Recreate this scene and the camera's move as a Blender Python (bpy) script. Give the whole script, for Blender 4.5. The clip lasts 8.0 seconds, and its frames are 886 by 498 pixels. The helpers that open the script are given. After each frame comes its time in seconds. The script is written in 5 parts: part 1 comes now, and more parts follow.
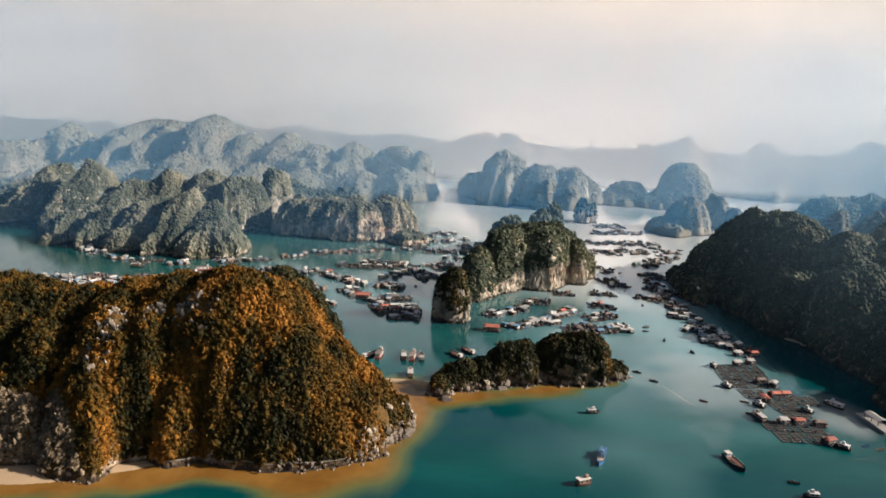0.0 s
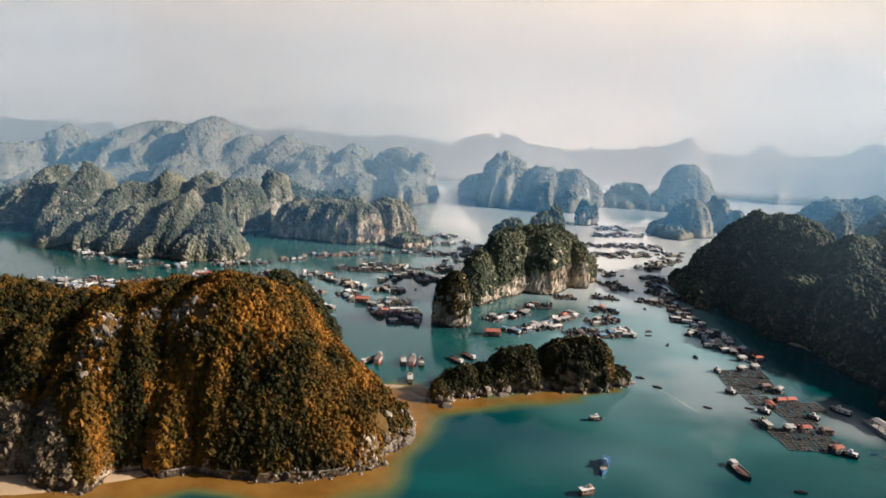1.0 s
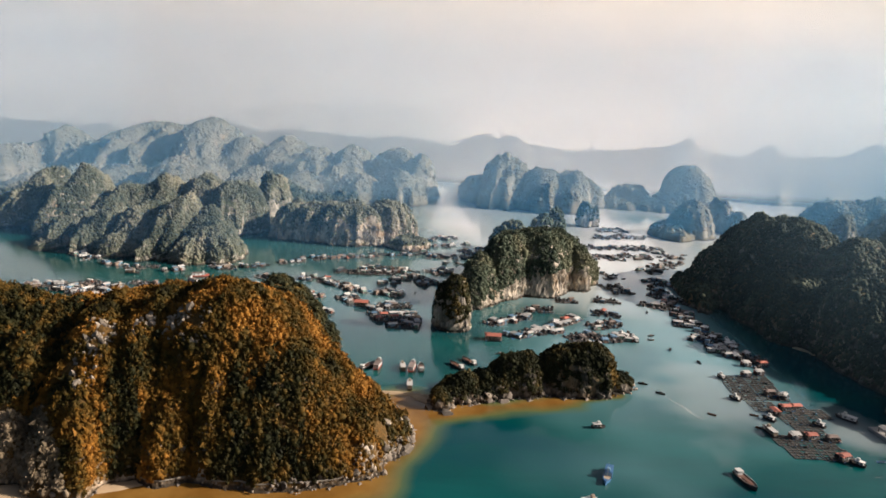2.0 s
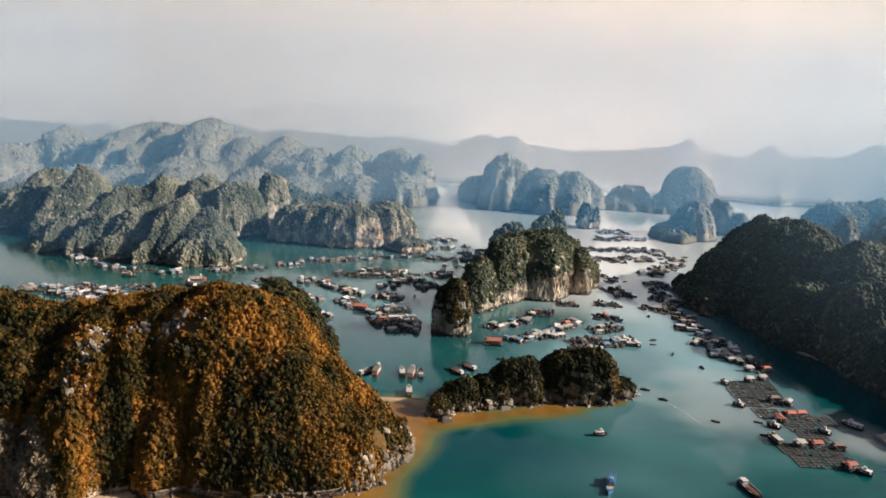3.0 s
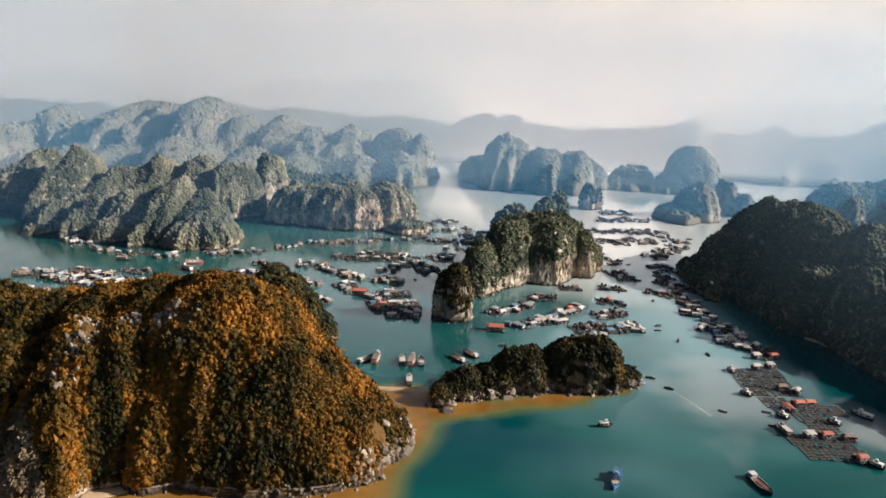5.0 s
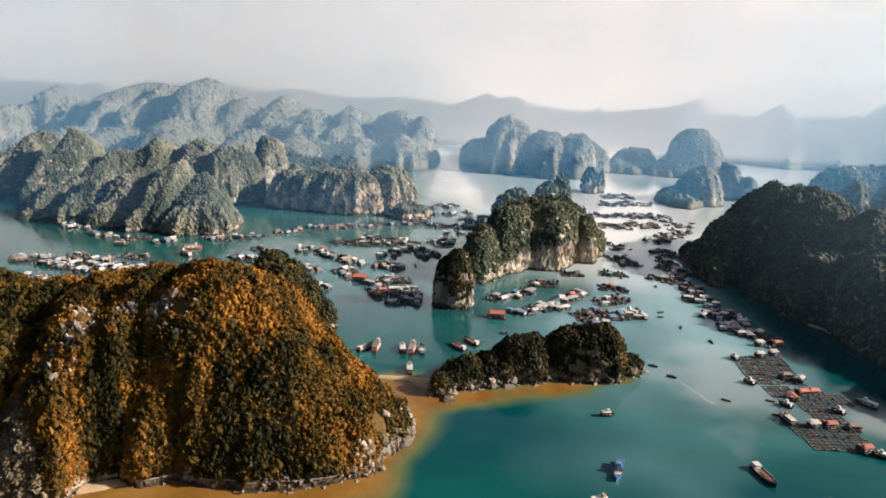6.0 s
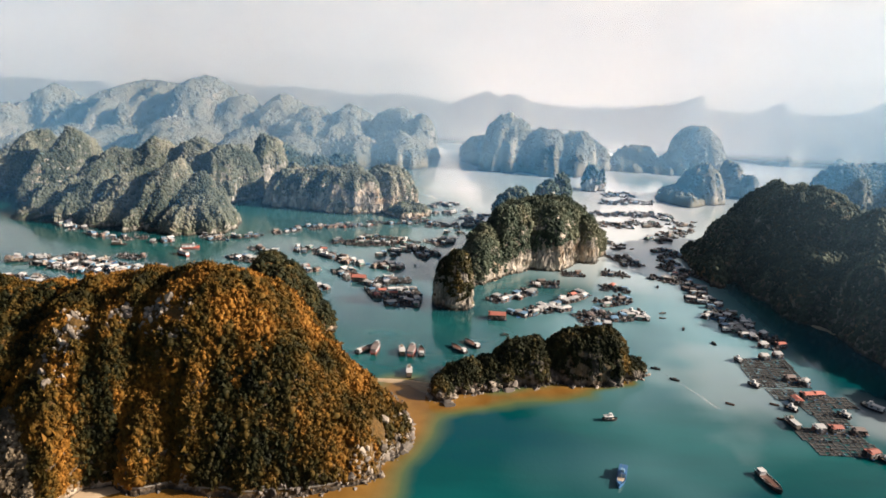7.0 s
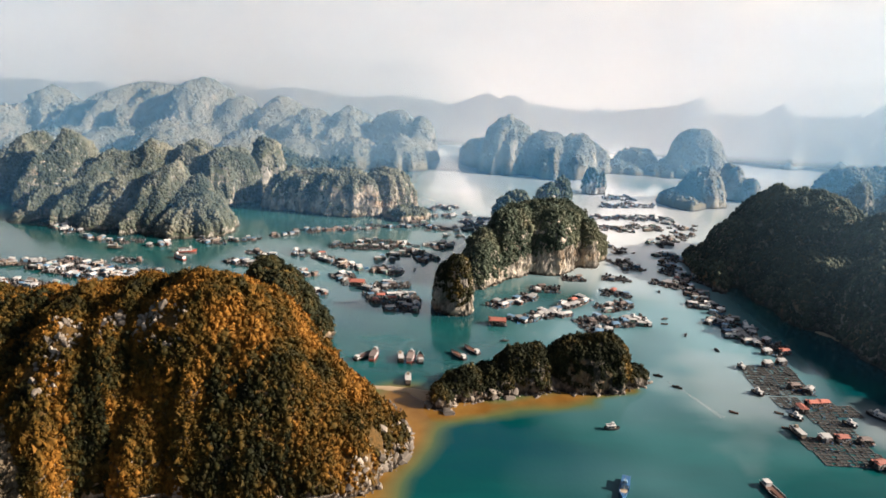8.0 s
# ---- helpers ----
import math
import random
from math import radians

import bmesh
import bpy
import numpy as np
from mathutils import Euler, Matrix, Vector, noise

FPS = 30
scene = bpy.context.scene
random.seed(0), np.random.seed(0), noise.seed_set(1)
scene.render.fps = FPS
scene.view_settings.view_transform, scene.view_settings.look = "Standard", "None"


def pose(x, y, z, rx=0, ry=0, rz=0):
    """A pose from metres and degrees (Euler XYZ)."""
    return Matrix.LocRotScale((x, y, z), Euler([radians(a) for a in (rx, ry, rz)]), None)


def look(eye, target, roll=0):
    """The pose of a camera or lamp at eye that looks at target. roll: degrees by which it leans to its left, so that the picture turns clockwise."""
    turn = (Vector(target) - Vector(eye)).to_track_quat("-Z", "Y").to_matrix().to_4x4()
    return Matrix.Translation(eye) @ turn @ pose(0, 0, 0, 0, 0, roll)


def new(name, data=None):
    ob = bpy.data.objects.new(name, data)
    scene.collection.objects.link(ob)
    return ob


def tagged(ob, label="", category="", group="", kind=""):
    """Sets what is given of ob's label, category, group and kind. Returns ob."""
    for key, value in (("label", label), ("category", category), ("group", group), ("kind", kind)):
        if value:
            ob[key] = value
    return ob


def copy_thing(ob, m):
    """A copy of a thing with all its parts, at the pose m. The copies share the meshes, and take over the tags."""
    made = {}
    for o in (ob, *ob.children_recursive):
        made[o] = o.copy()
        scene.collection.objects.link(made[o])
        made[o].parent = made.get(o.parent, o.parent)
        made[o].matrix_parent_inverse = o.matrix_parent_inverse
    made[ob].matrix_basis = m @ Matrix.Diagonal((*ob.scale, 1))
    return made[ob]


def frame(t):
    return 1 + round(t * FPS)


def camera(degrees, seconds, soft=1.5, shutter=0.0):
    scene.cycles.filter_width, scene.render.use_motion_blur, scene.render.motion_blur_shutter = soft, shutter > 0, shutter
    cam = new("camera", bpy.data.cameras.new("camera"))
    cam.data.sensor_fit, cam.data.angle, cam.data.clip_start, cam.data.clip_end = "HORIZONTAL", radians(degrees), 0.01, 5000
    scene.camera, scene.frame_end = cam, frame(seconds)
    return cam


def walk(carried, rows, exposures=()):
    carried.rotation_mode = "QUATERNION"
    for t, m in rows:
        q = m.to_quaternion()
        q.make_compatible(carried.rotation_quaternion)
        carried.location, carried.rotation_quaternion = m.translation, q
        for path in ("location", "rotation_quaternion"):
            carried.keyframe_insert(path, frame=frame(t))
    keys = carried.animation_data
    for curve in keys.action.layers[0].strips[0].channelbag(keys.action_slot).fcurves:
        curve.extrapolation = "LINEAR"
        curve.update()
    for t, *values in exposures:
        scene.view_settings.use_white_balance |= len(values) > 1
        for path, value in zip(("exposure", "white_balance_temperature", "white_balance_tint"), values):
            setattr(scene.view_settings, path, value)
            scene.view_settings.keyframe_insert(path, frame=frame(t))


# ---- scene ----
cam = camera(63.6, 8.0, soft=1.7)
EXPOSURES = [(0, 0.13, 6150, 13), (4.2, 0.13, 6150, 13), (6.3, 0.38, 6150, 13), (8, 0.43, 6150, 13)]
PATH = [
    (0, (1.245, 0.455, 151.807), (1.203, 2.409, 151.383), 3.1),
    (0.5, (1.149, 3.42, 151.937), (1.106, 5.374, 151.514), 3.1),
    (1, (1.053, 6.39, 152.141), (1.01, 8.345, 151.72), 3.1),
    (1.5, (0.935, 9.347, 152.446), (0.892, 11.302, 152.026), 3.1),
    (3, (0.438, 18.005, 154.379), (0.396, 19.959, 153.958), 3.1),
    (3.5, (0.306, 20.843, 154.776), (0.265, 22.797, 154.355), 3.1),
    (4, (0.156, 23.603, 155.153), (0.115, 25.555, 154.721), 3.1),
    (4.5, (-0.011, 26.365, 155.531), (-0.051, 28.312, 155.074), 3.1),
    (5, (-0.16, 29.166, 155.95), (-0.2, 31.107, 155.469), 3.1),
    (6.5, (-0.552, 37.553, 158.114), (-0.591, 39.479, 157.573), 3.1),
    (7, (-0.725, 40.343, 158.47), (-0.763, 42.268, 157.93), 3.1),
    (7.5, (-0.931, 43.144, 158.733), (-0.969, 45.07, 158.195), 3.1),
    (8, (-1.14, 45.953, 158.923), (-1.176, 47.88, 158.387), 3.2),
]
walk(cam, [(t, look(eye, target, roll)) for t, eye, target, roll in PATH], exposures=EXPOSURES)

# ---- sky and sun: low warm sun from the right, white hazy sky ----
SUN_WAY = Vector((0.92, 0.02, 0.46)).normalized()
SUN_ELEV = math.asin(SUN_WAY.z)
SUN_AZ = math.atan2(SUN_WAY.x, SUN_WAY.y)

world = bpy.data.worlds.new("world")
scene.world = world
world.use_nodes = True
wn, wl = world.node_tree.nodes, world.node_tree.links
wn.clear()
sky = wn.new("ShaderNodeTexSky")
sky.sky_type = "NISHITA"
sky.sun_disc = False
sky.sun_elevation = SUN_ELEV
sky.sun_rotation = SUN_AZ
sky.air_density, sky.dust_density, sky.ozone_density = 1.0, 6.0, 1.0
sky_bg = wn.new("ShaderNodeBackground")
sky_bg.inputs["Strength"].default_value = 0.055
wl.new(sky.outputs[0], sky_bg.inputs["Color"])
haze_bg = wn.new("ShaderNodeBackground")
haze_bg.inputs["Color"].default_value = (0.84, 0.785, 0.715, 1)
haze_bg.inputs["Strength"].default_value = 1.04
# thick white haze along the horizon thins out towards the zenith
w_co = wn.new("ShaderNodeTexCoord")
w_sep = wn.new("ShaderNodeSeparateXYZ")
wl.new(w_co.outputs["Generated"], w_sep.inputs[0])
w_up = wn.new("ShaderNodeMapRange")
w_up.interpolation_type = "SMOOTHSTEP"
w_up.inputs[1].default_value, w_up.inputs[2].default_value = 0.13, 0.58
w_up.inputs[3].default_value, w_up.inputs[4].default_value = 1.0, 0.07
wl.new(w_sep.outputs[2], w_up.inputs[0])
# the haze is brightest towards the sun's half of the sky and dimmer opposite
w_dot = wn.new("ShaderNodeVectorMath")
w_dot.operation = "DOT_PRODUCT"
w_dot.inputs[1].default_value = (0.62, 0.78, 0.0)
wl.new(w_co.outputs["Generated"], w_dot.inputs[0])
w_side = wn.new("ShaderNodeMapRange")
w_side.interpolation_type = "SMOOTHSTEP"
w_side.inputs[1].default_value, w_side.inputs[2].default_value = -0.9, 0.35
w_side.inputs[3].default_value, w_side.inputs[4].default_value = 0.18, 0.88
wl.new(w_dot.outputs["Value"], w_side.inputs[0])
wl.new(w_side.outputs[0], haze_bg.inputs["Strength"])
# away from the sun the haze turns blue
w_hue = wn.new("ShaderNodeMapRange")
w_hue.inputs[1].default_value, w_hue.inputs[2].default_value = -0.7, 0.2
wl.new(w_dot.outputs["Value"], w_hue.inputs[0])
w_tint = wn.new("ShaderNodeMix")
w_tint.data_type = "RGBA"
w_tint.inputs[6].default_value, w_tint.inputs[7].default_value = (0.42, 0.64, 0.92, 1), (0.84, 0.785, 0.715, 1)
wl.new(w_hue.outputs[0], w_tint.inputs[0])
wl.new(w_tint.outputs[2], haze_bg.inputs["Color"])
w_mix = wn.new("ShaderNodeMixShader")
wl.new(w_up.outputs[0], w_mix.inputs[0])
wl.new(sky_bg.outputs[0], w_mix.inputs[1])
wl.new(haze_bg.outputs[0], w_mix.inputs[2])
w_out = wn.new("ShaderNodeOutputWorld")
wl.new(w_mix.outputs[0], w_out.inputs["Surface"])

sun_data = bpy.data.lights.new("sun", "SUN")
sun_data.energy = 8.0
sun_data.angle = radians(1.2)
sun_data.color = (1.0, 0.86, 0.70)
sun = new("sun", sun_data)
sun.matrix_world = look(SUN_WAY * 400, (0, 0, 0))


# ---- arithmetic for the land ----
def lattice(i, j, seed):
    h = (i * 374761393 + j * 668265263 + seed * 974634541) & 0xFFFFFFFF
    h = ((h ^ (h >> 13)) * 1274126177) & 0xFFFFFFFF
    return ((h ^ (h >> 16)) & 0xFFFF) / 32767.5 - 1.0


def value_noise(x, y, seed):
    i, j = np.floor(x).astype(np.int64), np.floor(y).astype(np.int64)
    u, v = x - i, y - j
    u, v = u * u * u * (u * (6 * u - 15) + 10), v * v * v * (v * (6 * v - 15) + 10)
    a, b = lattice(i, j, seed), lattice(i + 1, j, seed)
    c, d = lattice(i, j + 1, seed), lattice(i + 1, j + 1, seed)
    return (a * (1 - u) + b * u) * (1 - v) + (c * (1 - u) + d * u) * v


def fbm(x, y, size, seed, octaves=4):
    total, weight, norm = np.zeros_like(x), 1.0, 0.0
    for k in range(octaves):
        f = 2.0 ** k / size
        total += weight * value_noise(x * f + 17.3 * k, y * f - 9.1 * k, seed + 31 * k)
        norm += weight
        weight *= 0.5
    return total / norm


def land_height(domes, x, y, seed, warp, rough, flute):
    """Height of a limestone island: rounded steep towers, merged, with gullies, ribs and ledges on their sides."""
    wx = x + warp * fbm(x, y, 48.0, seed + 5, 2) + warp * 0.45 * fbm(x, y, 15.0, seed + 6, 3)
    wy = y + warp * fbm(x, y, 48.0, seed + 77, 2) + warp * 0.45 * fbm(x, y, 15.0, seed + 78, 3)
    sheer = 1.0 + 0.55 * fbm(x, y, 38.0, seed + 41, 2)
    z = np.full_like(x, -30.0)
    for k, (cx, cy, rx, ry, turn, h, p, q) in enumerate(domes):
        c, s = math.cos(radians(turn)), math.sin(radians(turn))
        dx, dy = wx - cx, wy - cy
        u, v = (dx * c + dy * s) / rx, (-dx * s + dy * c) / ry
        r = np.sqrt(u * u + v * v) + 1e-6
        ang = np.arctan2(v, u)
        gully = fbm(np.cos(ang) * 2.2 + cx * 0.01, np.sin(ang) * 2.2 + cy * 0.01, 0.8, seed + 13 * k, 2)
        r = r * (1.0 + flute * gully * np.clip(r * 1.4, 0, 1))
        inside = np.clip(1.0 - r ** p, 1e-6, 1) ** (q * sheer) * h
        z = np.maximum(z, np.where(r < 1, inside, -(r - 1) * max(rx, ry) * 0.6))
    ribs = 0.28 - np.abs(fbm(x, y, 30.0, seed + 300, 3)) * 1.6
    bumps = fbm(x, y, 15.0, seed + 200, 4) * rough + ribs * rough
    return z + bumps * np.clip(z / 12.0, 0, 1)


# ---- materials ----
def node_material(name, roughness=0.8):
    m = bpy.data.materials.new(name)
    m.use_nodes = True
    nt = m.node_tree
    return m, nt.nodes, nt.links, nt.nodes["Principled BSDF"]


def ramp(nodes, stops):
    r = nodes.new("ShaderNodeValToRGB")
    e = r.color_ramp.elements
    while len(e) < len(stops):
        e.new(0.5)
    for el, (pos, col) in zip(e, stops):
        el.position = pos
        el.color = (*col, 1)
    return r


def noise_node(nodes, links, scale, detail=6, rough=0.6, coord=None, stretch=None):
    n = nodes.new("ShaderNodeTexNoise")
    n.inputs["Scale"].default_value = scale
    n.inputs["Detail"].default_value = detail
    n.inputs["Roughness"].default_value = rough
    if coord is not None:
        if stretch:
            mp = nodes.new("ShaderNodeMapping")
            mp.inputs["Scale"].default_value = stretch
            links.new(coord, mp.inputs["Vector"])
            coord = mp.outputs["Vector"]
        links.new(coord, n.inputs["Vector"])
    return n


def mix_color(nodes, links, fac, a, b, mode="MIX"):
    m = nodes.new("ShaderNodeMix")
    m.data_type = "RGBA"
    m.blend_type = mode
    for sock, val in ((m.inputs[0], fac), (m.inputs[6], a), (m.inputs[7], b)):
        if isinstance(val, bpy.types.NodeSocket):
            links.new(val, sock)
        elif isinstance(val, tuple):
            sock.default_value = (*val, 1)
        else:
            sock.default_value = val
    return m.outputs[2]


def math_node(nodes, links, op, a, b=0.0, clamp=False):
    m = nodes.new("ShaderNodeMath")
    m.operation, m.use_clamp = op, clamp
    for sock, val in ((m.inputs[0], a), (m.inputs[1], b)):
        if isinstance(val, bpy.types.NodeSocket):
            links.new(val, sock)
        else:
            sock.default_value = val
    return m.outputs[0]


def limestone(name, pale, grey, dark, soil_a, soil_b, slope_lo=0.45, slope_hi=0.75, ochre=(0.32, 0.19, 0.08)):
    """Streaked limestone on steep faces, soil and low scrub on gentler ones."""
    m, n, l, b = node_material(name)
    geo = n.new("ShaderNodeNewGeometry")
    pos = geo.outputs["Position"]
    sep = n.new("ShaderNodeSeparateXYZ")
    l.new(geo.outputs["Normal"], sep.inputs[0])
    streak = noise_node(n, l, 0.22, 8, 0.65, pos, (1.0, 1.0, 0.40))
    blotch = noise_node(n, l, 0.06, 5, 0.6, pos)
    fine = noise_node(n, l, 0.9, 6, 0.7, pos)
    rock = ramp(n, [(0.32, dark), (0.48, grey), (0.64, pale), (0.76, grey)])
    l.new(streak.outputs[0], rock.inputs[0])
    stain = ramp(n, [(0.52, (0, 0, 0)), (0.68, (1, 1, 1))])
    l.new(blotch.outputs[0], stain.inputs[0])
    rock_c = mix_color(n, l, math_node(n, l, "MULTIPLY", stain.outputs[0], 0.55), rock.outputs[0], ochre)
    soil = ramp(n, [(0.35, soil_a), (0.65, soil_b)])
    l.new(fine.outputs[0], soil.inputs[0])
    wob = math_node(n, l, "MULTIPLY_ADD", fine.outputs[0], 0.35)
    wob.node.inputs[2].default_value = -0.175
    slope = math_node(n, l, "ADD", sep.outputs[2], wob)
    mr = n.new("ShaderNodeMapRange")
    mr.inputs[1].default_value, mr.inputs[2].default_value = slope_lo, slope_hi
    l.new(slope, mr.inputs[0])
    col = mix_color(n, l, mr.outputs[0], rock_c, soil.outputs[0])
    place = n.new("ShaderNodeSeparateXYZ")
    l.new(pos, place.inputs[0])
    # dark waterline band: undercut shade and wet rock put into the colour
    undercut_shade = n.new("ShaderNodeMapRange")
    undercut_shade.inputs[1].default_value, undercut_shade.inputs[2].default_value = 0.7, 2.2
    undercut_shade.inputs[3].default_value, undercut_shade.inputs[4].default_value = 0.85, 0.0
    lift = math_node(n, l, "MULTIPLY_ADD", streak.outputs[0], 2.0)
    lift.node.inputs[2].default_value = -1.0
    l.new(math_node(n, l, "ADD", place.outputs[2], lift), undercut_shade.inputs[0])
    col = mix_color(n, l, undercut_shade.outputs[0], col, (0.035, 0.030, 0.024))
    l.new(col, b.inputs["Base Color"])
    b.inputs["Roughness"].default_value = 0.9
    b.inputs["Specular IOR Level"].default_value = 0.2
    bump = n.new("ShaderNodeBump")
    bump.inputs["Strength"].default_value = 0.9
    bump.inputs["Distance"].default_value = 1.2
    l.new(streak.outputs[0], bump.inputs["Height"])
    bump2 = n.new("ShaderNodeBump")
    bump2.inputs["Strength"].default_value = 0.7
    bump2.inputs["Distance"].default_value = 0.4
    l.new(fine.outputs[0], bump2.inputs["Height"])
    l.new(bump.outputs[0], bump2.inputs["Normal"])
    l.new(bump2.outputs[0], b.inputs["Normal"])
    return m


def foliage(name, stops, patch_size=30.0, own=0.3, lean=-0.98):
    """Leaves: each clump has its own tint, and whole patches lean to one kind of plant."""
    m, n, l, b = node_material(name)
    att = n.new("ShaderNodeAttribute")
    att.attribute_name = "tint"
    geo = n.new("ShaderNodeNewGeometry")
    patch = noise_node(n, l, 1.0 / patch_size, 7, 0.62, geo.outputs["Position"], (1.0, 1.0, 0.45))
    p = math_node(n, l, "MULTIPLY_ADD", patch.outputs[0], 2.9)
    p.node.inputs[2].default_value = lean
    a = math_node(n, l, "MULTIPLY", att.outputs["Fac"], own)
    a2 = math_node(n, l, "MULTIPLY_ADD", p, 1.0 - own)
    l.new(a, a2.node.inputs[2])
    r = ramp(n, stops)
    l.new(a2, r.inputs[0])
    leaf = math_node(n, l, "MULTIPLY_ADD", geo.outputs["Random Per Island"], 0.34)
    leaf.node.inputs[2].default_value = 0.83
    grey = n.new("ShaderNodeCombineColor")
    for k in range(3):
        l.new(leaf, grey.inputs[k])
    col = mix_color(n, l, 1.0, r.outputs[0], grey.outputs[0], "MULTIPLY")
    l.new(col, b.inputs["Base Color"])
    b.inputs["Roughness"].default_value = 0.75
    b.inputs["Specular IOR Level"].default_value = 0.15
    return m


def plain(name, color, roughness=0.6, spread=0.25, scale=1.5, metallic=0.0):
    """Painted or weathered surface with grain, blotches and a little change from object to object."""
    m, n, l, b = node_material(name)
    geo = n.new("ShaderNodeNewGeometry")
    info = n.new("ShaderNodeObjectInfo")
    big = noise_node(n, l, scale * 0.35, 4, 0.6, geo.outputs["Position"])
    fine = noise_node(n, l, scale * 3.0, 6, 0.7, geo.outputs["Position"])
    f = math_node(n, l, "ADD", big.outputs[0], fine.outputs[0])
    f2 = math_node(n, l, "ADD", f, info.outputs["Random"])
    mr = n.new("ShaderNodeMapRange")
    mr.inputs[1].default_value, mr.inputs[2].default_value = 0.6, 2.2
    mr.inputs[3].default_value, mr.inputs[4].default_value = 1.0 - spread, 1.0 + spread
    l.new(f2, mr.inputs[0])
    grey = n.new("ShaderNodeCombineColor")
    for k in range(3):
        l.new(mr.outputs[0], grey.inputs[k])
    col = mix_color(n, l, 1.0, color, grey.outputs[0], "MULTIPLY")
    l.new(col, b.inputs["Base Color"])
    b.inputs["Roughness"].default_value = roughness
    b.inputs["Metallic"].default_value = metallic
    bump = n.new("ShaderNodeBump")
    bump.inputs["Strength"].default_value = 0.3
    bump.inputs["Distance"].default_value = 0.05
    l.new(fine.outputs[0], bump.inputs["Height"])
    l.new(bump.outputs[0], b.inputs["Normal"])
    return m


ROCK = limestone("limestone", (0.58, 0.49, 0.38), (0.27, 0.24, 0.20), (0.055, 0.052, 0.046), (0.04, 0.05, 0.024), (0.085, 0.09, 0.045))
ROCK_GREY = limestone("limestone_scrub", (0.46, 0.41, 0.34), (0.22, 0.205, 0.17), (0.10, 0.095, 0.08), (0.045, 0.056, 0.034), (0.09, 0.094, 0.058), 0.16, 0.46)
# far rock, and LEAF_PALE with it, paled in place of stronger sunlight
ROCK_FAR = limestone("limestone_sunlit", (0.46, 0.40, 0.32), (0.25, 0.225, 0.175), (0.14, 0.13, 0.10), (0.115, 0.108, 0.072), (0.20, 0.178, 0.125), 0.2, 0.5)
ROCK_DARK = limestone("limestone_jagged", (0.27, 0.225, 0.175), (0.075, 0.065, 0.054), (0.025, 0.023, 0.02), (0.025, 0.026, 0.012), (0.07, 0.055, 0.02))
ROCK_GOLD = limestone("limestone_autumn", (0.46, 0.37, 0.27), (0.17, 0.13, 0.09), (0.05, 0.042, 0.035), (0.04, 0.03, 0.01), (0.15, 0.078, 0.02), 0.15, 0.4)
LEAF_GREY = foliage("leaf_dry", [(0.15, (0.030, 0.044, 0.030)), (0.45, (0.062, 0.078, 0.050)), (0.75, (0.13, 0.13, 0.080)), (0.95, (0.23, 0.205, 0.12))], 26)
LEAF_HILL = foliage("leaf_hill", [(0.15, (0.040, 0.050, 0.036)), (0.45, (0.100, 0.108, 0.078)), (0.75, (0.165, 0.160, 0.115)), (0.95, (0.25, 0.22, 0.155))], 34, 0.16)
LEAF_PALE = foliage("leaf_sunlit", [(0.15, (0.085, 0.085, 0.058)), (0.45, (0.15, 0.138, 0.095)), (0.75, (0.23, 0.20, 0.142)), (0.95, (0.31, 0.265, 0.19))], 60)
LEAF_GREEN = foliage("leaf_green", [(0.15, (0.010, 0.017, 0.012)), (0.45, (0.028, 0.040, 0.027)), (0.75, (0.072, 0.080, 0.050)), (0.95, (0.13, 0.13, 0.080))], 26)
LEAF_GOLD = foliage("leaf_autumn", [(0.08, (0.012, 0.011, 0.003)), (0.30, (0.036, 0.028, 0.005)), (0.52, (0.105, 0.054, 0.007)), (0.76, (0.23, 0.098, 0.013)), (0.95, (0.38, 0.20, 0.04))], 18, 0.26, -0.98)
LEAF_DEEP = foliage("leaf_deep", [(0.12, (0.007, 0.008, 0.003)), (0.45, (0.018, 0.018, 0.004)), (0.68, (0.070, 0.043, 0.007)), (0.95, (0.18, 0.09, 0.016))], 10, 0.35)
LEAF_OLIVE = foliage("leaf_olive", [(0.15, (0.011, 0.014, 0.006)), (0.50, (0.027, 0.028, 0.010)), (0.72, (0.070, 0.052, 0.015)), (0.95, (0.24, 0.14, 0.03))], 12)
LEAF_DEAD = foliage("leaf_dead", [(0.15, (0.075, 0.058, 0.038)), (0.5, (0.19, 0.145, 0.09)), (0.75, (0.27, 0.21, 0.14)), (0.95, (0.34, 0.21, 0.10))], 14)
SAND = plain("sand", (0.36, 0.26, 0.155), 0.95, 0.2, 0.4)


# ---- land ----
def mesh_from(name, verts, faces, material, smooth=True):
    me = bpy.data.meshes.new(name)
    me.from_pydata(verts, [], faces)
    me.materials.append(material)
    if smooth:
        me.polygons.foreach_set("use_smooth", [True] * len(me.polygons))
    me.update()
    return me


def land_grid(domes, step, seed, warp, rough, flute):
    pad = warp + 6
    reach = [(cx, cy, max(rx, ry)) for cx, cy, rx, ry, *_ in domes]
    x0, x1 = min(c[0] - c[2] for c in reach) - pad, max(c[0] + c[2] for c in reach) + pad
    y0, y1 = min(c[1] - c[2] for c in reach) - pad, max(c[1] + c[2] for c in reach) + pad
    xs, ys = np.arange(x0, x1, step), np.arange(y0, y1, step)
    X, Y = np.meshgrid(xs, ys)
    Z = land_height(domes, X, Y, seed, warp, rough, flute)
    return X, Y, Z


